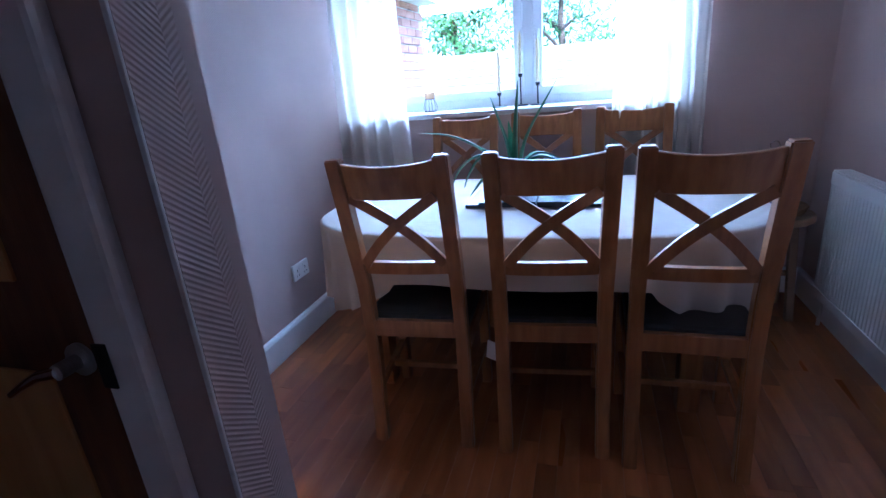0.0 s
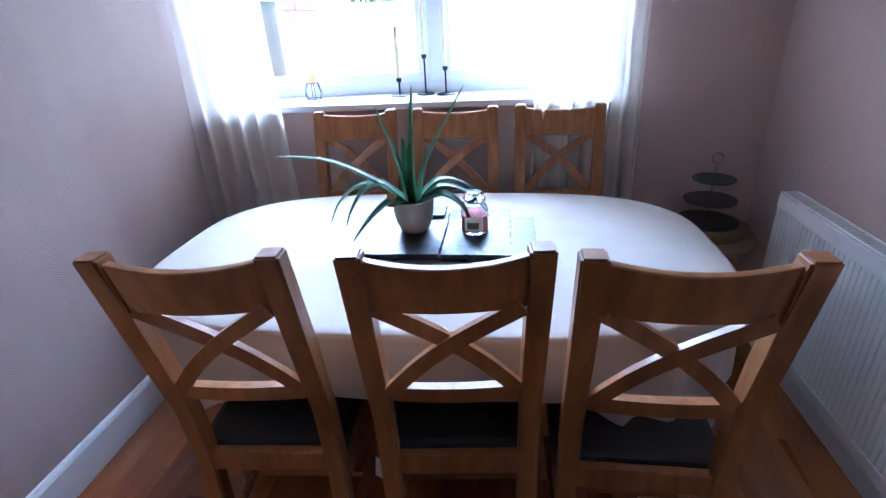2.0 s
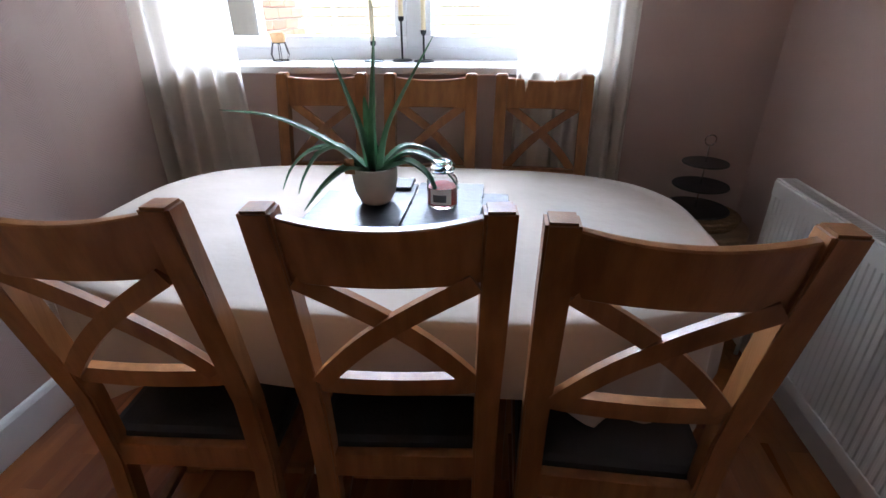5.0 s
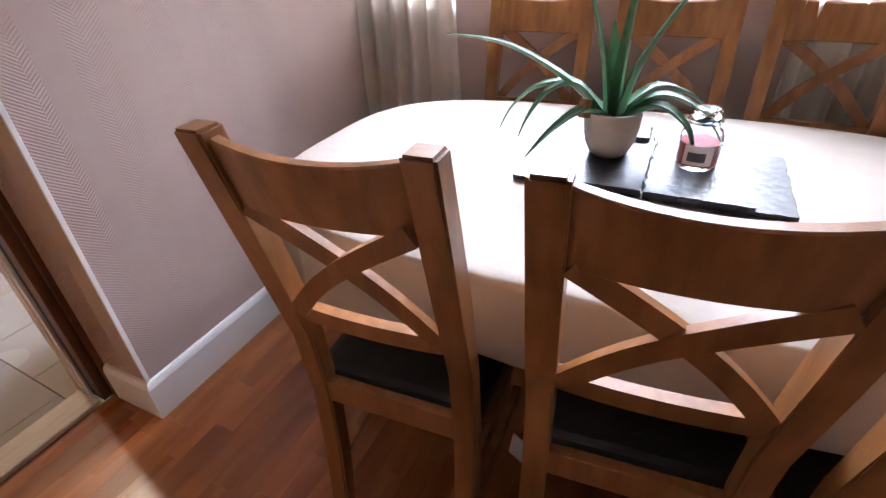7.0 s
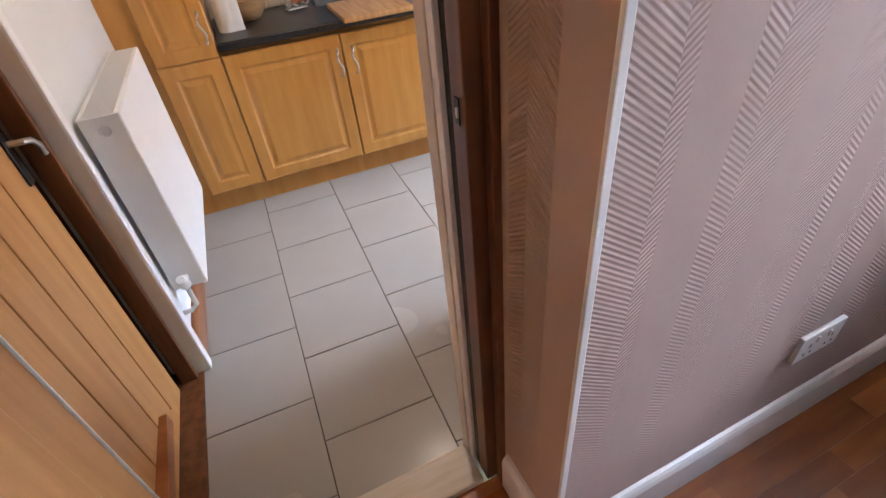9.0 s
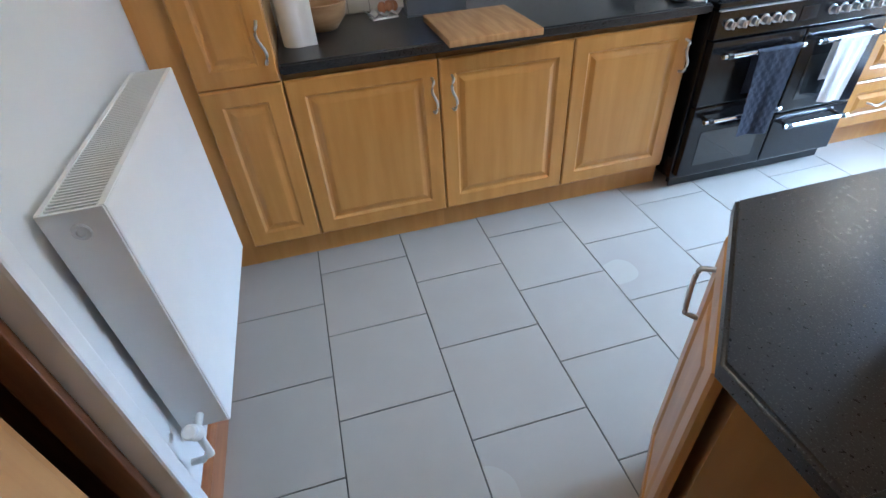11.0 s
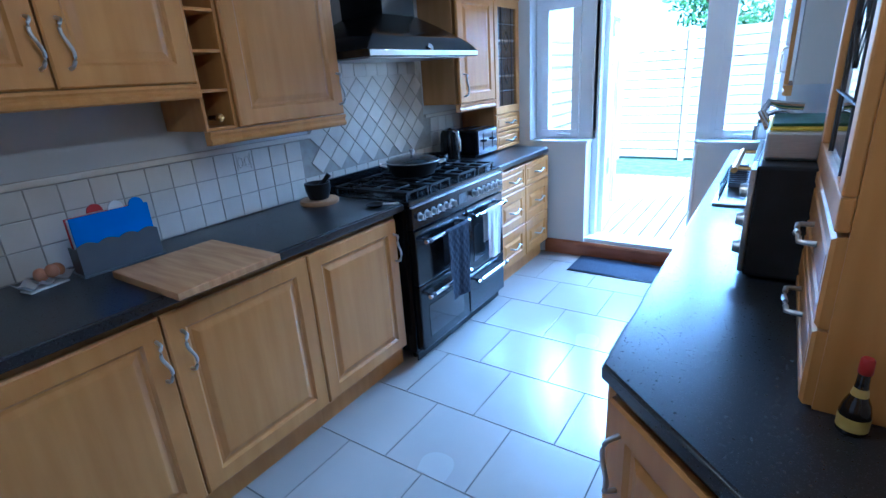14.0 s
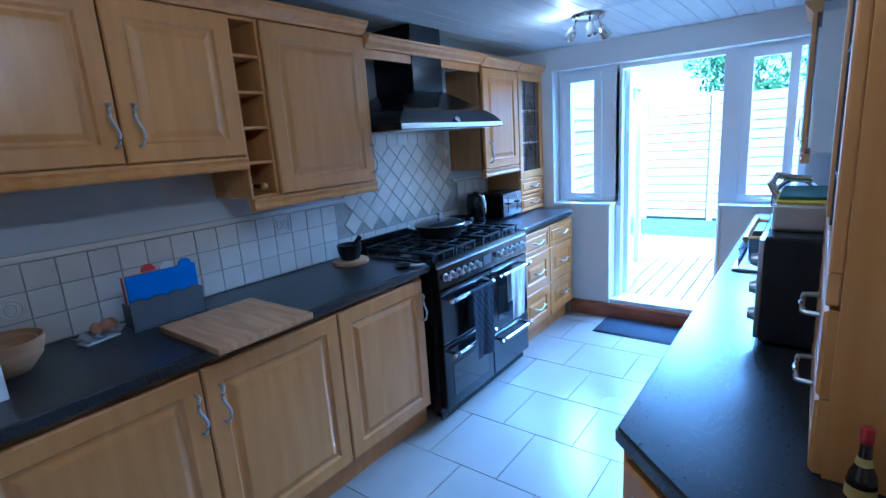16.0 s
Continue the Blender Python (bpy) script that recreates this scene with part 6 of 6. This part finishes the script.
# sink, tap, hob tray at the far end
s = thing("gas_hob", RIGHT(2.62, 0.909, 1.33), "small steel and black rack by the sink", "dish rack")
bx("tray", (0.0, 0.0, 0.0), (0.40, 0.20, 0.012), STEEL, s, 0.004)
bm = bmesh.new()
for i in range(9):
    x = 0.03 + i * 0.042
    tube(bm, [(x, 0.02, 0.012), (x, 0.02, 0.09), (x, 0.18, 0.09), (x, 0.18, 0.012)], 0.0025, 6)
for z in (0.045, 0.09):
    tube(bm, [(0.02, 0.02, z), (0.38, 0.02, z)], 0.0035, 6)
    tube(bm, [(0.02, 0.18, z), (0.38, 0.18, z)], 0.0035, 6)
part("wire_rack", bm, BLACKMATT, s, "black wire rack")
s["category"] = "dish rack"
s.name = "dish_rack"
bx("caddy", (0.03, 0.03, 0.0125), (0.11, 0.1, 0.12), GREYPLASTIC, s, 0.006, "dark cutlery caddy")
f = thing("tap", pose(1.60, 2.75, 0.909), "chrome swan-neck kitchen tap", "tap")
bm = bmesh.new()
pts = [(0, 0, 0), (0, 0, 0.24)] + [(-0.085 + 0.085 * math.cos(a), 0.0, 0.24 + 0.09 * math.sin(a)) for a in [q_ * math.pi / 12 for q_ in range(1, 13)]] + [(-0.17, 0, 0.20)]
tube(bm, pts, 0.012, 14)
part("spout", bm, CHROME, f, "", True)
bm = bmesh.new()
lathe(bm, [(0.03, 0), (0.03, 0.01), (0.02, 0.02), (0.018, 0.07), (0.004, 0.072)], 20)
part("base", bm, CHROME, f, "", True)
bm = bmesh.new()
tube(bm, [(0.0, -0.018, 0.05), (0.0, -0.06, 0.07)], 0.006, 8)
part("lever", bm, CHROME, f, "", True)
# sauce bottle
b = thing("sauce_bottle", pose(1.68, 0.85, 0.909) @ Matrix.Scale(0.68, 4), "dark sauce bottle with red cap and gold labels", "bottle")
bm = bmesh.new()
lathe(bm, [(0.028, 0), (0.031, 0.004), (0.031, 0.05), (0.026, 0.075), (0.016, 0.10), (0.0125, 0.13), (0.0115, 0.16), (0.01, 0.162)], 28)
part("body", bm, SAUCE, b, "", True)
bm = bmesh.new()
lathe(bm, [(0.0135, 0.155), (0.0145, 0.158), (0.0135, 0.19), (0.01, 0.194), (0.003, 0.194)], 20)
part("cap", bm, TOMATO, b, "red cap", True)
bm = bmesh.new()
lathe(bm, [(0.0316, 0.012), (0.0316, 0.045)], 28, cap=False)
part("label", bm, LABELGOLD, b, "gold label", True)
bm = bmesh.new()
lathe(bm, [(0.0175, 0.098), (0.0140, 0.118)], 28, cap=False)
part("neck_label", bm, LABELGOLD, b, "gold neck label", True)

# kitchen radiator
r = radiator(pose(1.02, KY0 + 0.135, 0.30, 0, 0, 180), 0.80, 0.70, 0.12, "white flat double panel radiator on the kitchen wall", False)
bm = bmesh.new()
lathe(bm, [(0.018, 0), (0.016, 0.004), (0.008, 0.006), (0.007, 0.003), (0.002, 0.003)], 20)
o = part("bleed_cap", bm, STEEL, r, "", True)
o.matrix_local = pose(-0.004, 0.06, 0.655, 0, -90, 0)
bm = bmesh.new()
tube(bm, [(-0.005, 0.06, 0.06), (-0.05, 0.06, 0.06), (-0.06, 0.06, 0.04), (-0.06, 0.06, -0.04), (-0.05, 0.09, -0.07), (-0.05, 0.12, -0.07)], 0.010, 10)
part("valve_pipe", bm, PIPE, r, "white painted valve and pipe", True)
bm = bmesh.new()
lathe(bm, [(0.02, 0), (0.02, 0.05), (0.015, 0.055), (0.003, 0.055)], 16)
o = part("valve_head", bm, PLASTIC, r, "", True)
o.matrix_local = pose(-0.06, 0.06, 0.06, 0, -30, 0)

# door mat
m_ = bx("door_mat", (0.30, 3.43, 0.0015), (0.98, 3.755, 0.014), MATBLUE, None, 0.004)
tagged(m_, "dark navy door mat on the tiles", "mat")
m2 = bx("mat_border", (0.29, 3.42, 0.001), (0.99, 3.765, 0.009), BLACKMATT, m_, 0.003)

# ceiling spotlights
BULB = mat("lit_bulb", (0.9, 0.9, 0.85), 0.4, emit=(1.0, 0.86, 0.62), strength=25.0)
l = thing("ceiling_spotlight", pose(0.47, 2.86, KCEIL), "round chrome ceiling light with three spots, one lit", "ceiling light", "kitchen ceiling lights")
bm = bmesh.new()
lathe(bm, [(0.09, 0), (0.095, -0.006), (0.09, -0.022), (0.01, -0.024)], 32)
part("base", bm, CHROME, l, "", True)
for i, (a, on) in enumerate(((200, True), (300, False), (40, False))):
    ca, sa = math.cos(radians(a)), math.sin(radians(a))
    bm = bmesh.new()
    tube(bm, [(0.06 * ca, 0.06 * sa, -0.02), (0.075 * ca, 0.075 * sa, -0.05), (0.085 * ca, 0.085 * sa, -0.06)], 0.006, 8)
    part("arm", bm, CHROME, l, "", True)
    bm = bmesh.new()
    lathe(bm, [(0.012, 0.03), (0.022, 0.02), (0.029, -0.03), (0.031, -0.045), (0.027, -0.044), (0.02, -0.01), (0.004, -0.008)], 24)
    o = part("spot", bm, CHROME, l, "", True)
    o.matrix_local = Matrix.Translation((0.09 * ca, 0.09 * sa, -0.085)) @ Vector((-0.5 * ca, -0.6 * sa - 0.4, 1.0)).to_track_quat("Z", "Y").to_matrix().to_4x4()
    bm = bmesh.new()
    lathe(bm, [(0.026, -0.038), (0.018, -0.041), (0.003, -0.042)], 20)
    o2 = part("bulb", bm, BULB if on else PLASTIC, l, "lit bulb" if on else "", True)
    o2.matrix_local = o.matrix_local

near_light = copy_thing(l, pose(1.0, 0.55, KCEIL, 0, 0, 60))
for n_, at, power in (("spot_far", (0.37, 2.80, 2.02), 1.5), ("spot_near", (1.0, 0.55, 2.02), 3.1)):
    data = bpy.data.lights.new(n_, "POINT")
    data.energy, data.color, data.shadow_soft_size = power, (1.0, 0.80, 0.55), 0.03
    new(n_, data).location = at


# ---- garden
bm = bmesh.new()
vs = [bm.verts.new(v) for v in ((-400, -400, -0.35), (400, -400, -0.35), (400, 400, -0.35), (-400, 400, -0.35))]
bm.faces.new(vs)
gr = part("ground", bm, GRASS, None)
tagged(gr, "lawn and ground around the house", "ground", "", "structure")
deck = thing("deck", pose(0, 0, 0), "pale timber decking outside the garden door", "deck", "", "structure")
bm = bmesh.new()
box(bm, (-0.0565, 0, -0.022), (0.0565, 2.7, 0.0), 0.003)
plank = mesh_of(bm, "deck_board", DECK)
for i in range(26):
    o = new("deck_board", plank)
    o.parent = deck
    o.location = (-0.8 + i * 0.125, 4.07, 0.09)
# solid base coloured dark, so the gaps between boards look shaded
bm = bmesh.new()
box(bm, (-0.85, 4.06, -0.34), (2.4, 6.75, 0.068))
part("deck_shade_base", bm, STAIN, deck)


def fence(m, n, label):
    f = thing("fence", m, label, "fence", "garden fences")
    bm = bmesh.new()
    box(bm, (0, -0.012, 0.05), (1.9, 0.012, 0.205), 0.003)
    slat = mesh_of(bm, "slat", FENCE)
    bm = bmesh.new()
    box(bm, (-0.05, -0.05, 0), (0.05, 0.05, 2.42), 0.006)
    post = mesh_of(bm, "post", FENCE)
    for k in range(n + 1):
        o = new("post", post)
        o.parent = f
        o.location = (k * 2.0, 0, 0)
        if k == n:
            break
        for j in range(14):
            o = new("slat", slat)
            o.parent = f
            o.matrix_local = pose(k * 2.0 + 0.05, 0, j * 0.165, -6, 0, 0)
    return f


fence(pose(-4.0, 10.5, -0.35), 7, "pale weathered timber panel fence at the end of the garden")
fence(pose(-1.2, 4.4, -0.35, 0, 0, 90), 3, "pale timber side fence of the garden")
# low rail of the deck seen from the dining window
rl = thing("deck_rail", pose(2.5, 5.6, -0.35), "low pale picket railing outside the dining window", "railing")
bx("rail", (0, -0.02, 1.42), (4.0, 0.02, 1.47), DECK, rl, 0.004)
bx("rail", (0, -0.02, 0.25), (4.0, 0.02, 0.30), DECK, rl, 0.004)
for i in range(27):
    bx("picket", (0.05 + i * 0.15, -0.012, 0.0), (0.085 + i * 0.15, 0.012, 1.419), DECK, rl, 0.002)


def tree(x, y, h, crown, seed, label):
    rnd = random.Random(seed)
    t = thing("tree", pose(x, y, -0.35), label, "tree", "garden trees")
    bm = bmesh.new()
    tube(bm, [(0, 0, 0), (0.05, 0.02, h * 0.3), (-0.05, 0.05, h * 0.6), (0.02, 0, h * 0.9)], [0.14, 0.11, 0.07, 0.02], 10)
    tips = []
    for k in range(14):
        z = h * rnd.uniform(0.3, 0.8)
        a = rnd.uniform(0, 6.28)
        L = crown * rnd.uniform(0.5, 1.0)
        e = (L * math.cos(a), L * math.sin(a), z + L * rnd.uniform(0.2, 0.7))
        tube(bm, [(0, 0, z), (e[0] * 0.5, e[1] * 0.5, (z + e[2]) / 2 + 0.1), e], [0.045, 0.03, 0.008], 6)
        tips += [e, (e[0] * 0.6, e[1] * 0.6, (z + e[2]) / 2 + 0.1)]
    part("trunk", bm, BARK, t, "", True)
    verts, faces = [], []
    for e in tips:
        for _ in range(80):
            c = Vector(e) + Vector((rnd.gauss(0, 1), rnd.gauss(0, 1), rnd.gauss(0, 0.8))) * crown * 0.24
            d = Vector((rnd.gauss(0, 1), rnd.gauss(0, 1), rnd.gauss(0, 1))).normalized()
            s = d.orthogonal().normalized()
            L, w = rnd.uniform(0.05, 0.10), rnd.uniform(0.02, 0.04)
            i = len(verts)
            verts += [c - d * L, c + s * w, c + d * L, c - s * w]
            faces.append((i, i + 1, i + 2, i + 3))
    me = bpy.data.meshes.new("crown")
    me.from_pydata(verts, [], faces)
    me.materials.append(LEAF)
    o = new("crown", me)
    o.parent = t
    tagged(o, kind="stuff")


tree(2.75, 11.9, 5.0, 1.5, 4, "leafy green tree behind the fence")
tree(0.25, 11.6, 4.7, 1.0, 9, "leafy green tree behind the fence")
tree(8.2, 12.0, 5.0, 1.9, 12, "leafy green tree behind the fence")

# side window of the brick extension
w = thing("side_window", pose(2.155, 2.92, 0.0, 0, 0, 90), "white framed window in the brick side wall", "window")
frame_of("frame", w, -0.30, 0.30, 0.95, 1.86, 0.07, -0.03, 0.01)
bx("pane", (-0.235, -0.012, 1.015), (0.235, -0.006, 1.795), OVENGLASS, w, 0.001, "dark reflecting pane")
eave = bx("roof_edge", (1.6, 1.9, 2.32), (2.35, 4.25, 2.40), STAIN, None, 0.004)
tagged(eave, "dark roof edge above the brick extension", "roof", "", "structure")
sd = thing("soldier_course", pose(2.154, 2.59, 1.88), "row of upright bricks above the side window", "brickwork", "", "structure")
bm = bmesh.new()
box(bm, (0.0, 0, 0), (0.012, 0.065, 0.215), 0.003)
sb = mesh_of(bm, "brick", BRICK)
for i in range(9):
    o = new("brick", sb)
    o.parent = sd
    o.location = (0, i * 0.0755, 0.0)

# ---- pieces of walls and floors
br = bpy.data.objects["wall_extension_outside"]
bm = bmesh.new()
box(bm, (0.0, 0, 0), (0.012, 0.215, 0.065), 0.003)
brick = mesh_of(bm, "brick", BRICK)
for r in range(13, 30):
    for c in range(10):
        y = 1.95 + c * 0.225 + (0.1125 if r % 2 else 0) - 0.02
        z = 0.02 + r * 0.075
        if y + 0.215 > 4.06 or (2.57 < y + 0.11 < 3.27 and 0.93 < z < 2.06):
            continue
        o = new("brick", brick)
        o.parent = br
        o.location = (2.0905, y, z)

# wall tiles on the long wall
wl = bpy.data.objects["wall_kitchen_long"]
bm = bmesh.new()
box(bm, (KX0, 0.0, 0.909), (KX0 + 0.004, 3.372, 1.24))
box(bm, (KX0, 1.80, 1.24), (KX0 + 0.004, 2.86, 1.62))
part("tile_bed", bm, WALLGROUT, wl)
bm = bmesh.new()
box(bm, (0, 0.002, 0.002), (0.006, 0.098, 0.098), 0.002)
wtile = mesh_of(bm, "wall_tile", WALLTILE)
for c in range(33):
    for r in range(3):
        y, z = 0.03 + c * 0.1, 0.912 + r * 0.1
        if r > 0 and 1.78 < y + 0.05 < 2.9:
            continue
        o = new("wall_tile", wtile)
        o.parent = wl
        o.location = (KX0 + 0.0042, y, z)
        if (c, r) in ((2, 1), (13, 2), (28, 1)):
            bmr = bmesh.new()
            if c == 13:
                for dx in (0.032, 0.068):
                    tube(bmr, [(KX0 + 0.0105, y + dx + 0.012 * math.cos(a), z + 0.05 + 0.024 * math.sin(a)) for a in [q * math.pi / 10 for q in range(21)]], 0.003, 6)
                for q0 in (0.014, 0.086):
                    tube(bmr, [(KX0 + 0.0105, y + q0, z + 0.014), (KX0 + 0.0105, y + q0, z + 0.086)], 0.0025, 6)
            else:
                tube(bmr, [(KX0 + 0.0105, y + 0.05 + 0.032 * math.cos(a), z + 0.05 + 0.032 * math.sin(a)) for a in [q * math.pi / 12 for q in range(25)]], 0.003, 6)
                tube(bmr, [(KX0 + 0.0105, y + 0.05 + 0.016 * math.cos(a), z + 0.05 + 0.02 * math.sin(a)) for a in [q * math.pi / 10 for q in range(21)]], 0.003, 6)
            part("tile_relief", bmr, WALLTILE, wl, "raised ring motif", True)
for y0, y1 in ((0.03, 1.80), (2.87, 3.37)):
    bm = bmesh.new()
    box(bm, (KX0 + 0.004, y0, 1.214), (KX0 + 0.016, y1, 1.238), 0.005)
    part("border_trim", bm, WALLTILE, wl)
# diamond tiles over the cooker
bm = bmesh.new()
h = 0.0985 / math.sqrt(2)
q = [(0, 0, -h), (0, h, 0), (0, 0, h), (0, -h, 0)]
a = [bm.verts.new(v) for v in q]
b = [bm.verts.new((0.006, v[1] * 0.96, v[2] * 0.96)) for v in q]
for k in range(4):
    bm.faces.new((a[k], a[(k + 1) % 4], b[(k + 1) % 4], b[k]))
bm.faces.new(b)
dtile = mesh_of(bm, "diamond_tile", WALLTILE)
p_ = 0.1 * math.sqrt(2)
for r in range(7):
    for c in range(8):
        y = 1.86 + c * p_ + (p_ / 2 if r % 2 else 0)
        z = 1.085 + r * p_ / 2
        if y > 2.83:
            continue
        o = new("diamond_tile", dtile)
        o.parent = wl
        o.location = (KX0 + 0.0042, y, z)
for c in range(10):
    o = new("wall_tile", wtile)
    o.parent = wl
    o.location = (KX0 + 0.0062, 1.80 + c * 0.1, 1.51)

# floor of the kitchen
bm = bmesh.new()
box(bm, (KX0, KY0 - 0.45, -0.12), (2.25, 4.05, -0.004))
fl = part("floor_kitchen", bm, GROUT, None)
tagged(fl, "pale square floor tiles with dark joints", "floor", "", "structure")
TW, TL = 0.4032, 0.391
cache = {}


def floor_tile(x0, x1, y0, y1):
    key = (round(x1 - x0, 3), round(y1 - y0, 3))
    if key not in cache:
        bm = bmesh.new()
        box(bm, (0.0022, 0.0022, -0.008), (key[0] - 0.0022, key[1] - 0.0022, 0.0), 0.0012)
        cache[key] = mesh_of(bm, "floor_tile", TILE)
    o = new("floor_tile", cache[key])
    o.parent = fl
    o.location = (x0, y0, 0)


for k in range(-2, 10):
    y0, y1 = -0.046 + k * TW, -0.046 + (k + 1) * TW
    y0, y1 = max(y0, KY0 - (0.10 if k == -2 else 0)), min(y1, KY1)
    off = 0.13 if k % 2 == 0 else 0.327
    x = off - 2 * TL
    while x < 2.2:
        a0, a1 = max(x, -0.5), min(x + TL, 2.24)
        if a1 - a0 > 0.02 and y1 - y0 > 0.02 and not (a0 > 1.45 and y0 > 0.5) and not (y1 < KY0 + 0.02 and a1 < 1.1):
            floor_tile(a0, a1, y0, y1)
        x += TL

# laminate strips of the dining room
bm = bmesh.new()
box(bm, (-0.23, NEAR - 0.005, -0.05), (RW, BACK, -0.004))
box(bm, (-0.9, NEAR - 2.0, -0.05), (RW, NEAR - 0.005, 0.0))
fd = part("floor_dining", bm, LAMINATE, None)
fd.matrix_world = ROOM
tagged(fd, "red-brown wood strip laminate floor", "floor", "", "structure")
rnd = random.Random(11)
lens_ = [0.30, 0.38, 0.46, 0.54]
smesh = {}
SW = 0.0705
n = 0
for i in range(int((RW + 0.23) / SW) + 1):
    x = -0.23 + i * SW
    if x + SW > RW + 0.002:
        break
    y = NEAR - rnd.uniform(0.0, 0.3)
    while y < BACK:
        L = rnd.choice(lens_)
        a0, a1 = max(y, NEAR), min(y + L, BACK)
        if x < -0.01:
            a1 = min(a1, -0.004)
            a0 = max(a0, -0.745)
        if a1 - a0 > 0.015:
            key = round(a1 - a0, 2)
            if key not in smesh:
                bm = bmesh.new()
                box(bm, (0.0003, 0.0003, -0.004), (SW - 0.0003, key - 0.0003, 0.0), 0.0004)
                smesh[key] = mesh_of(bm, "floor_strip", LAMINATE)
            o = new("floor_strip", smesh[key])
            o.parent = fd
            o.location = (x, a0, 0)
        y += L
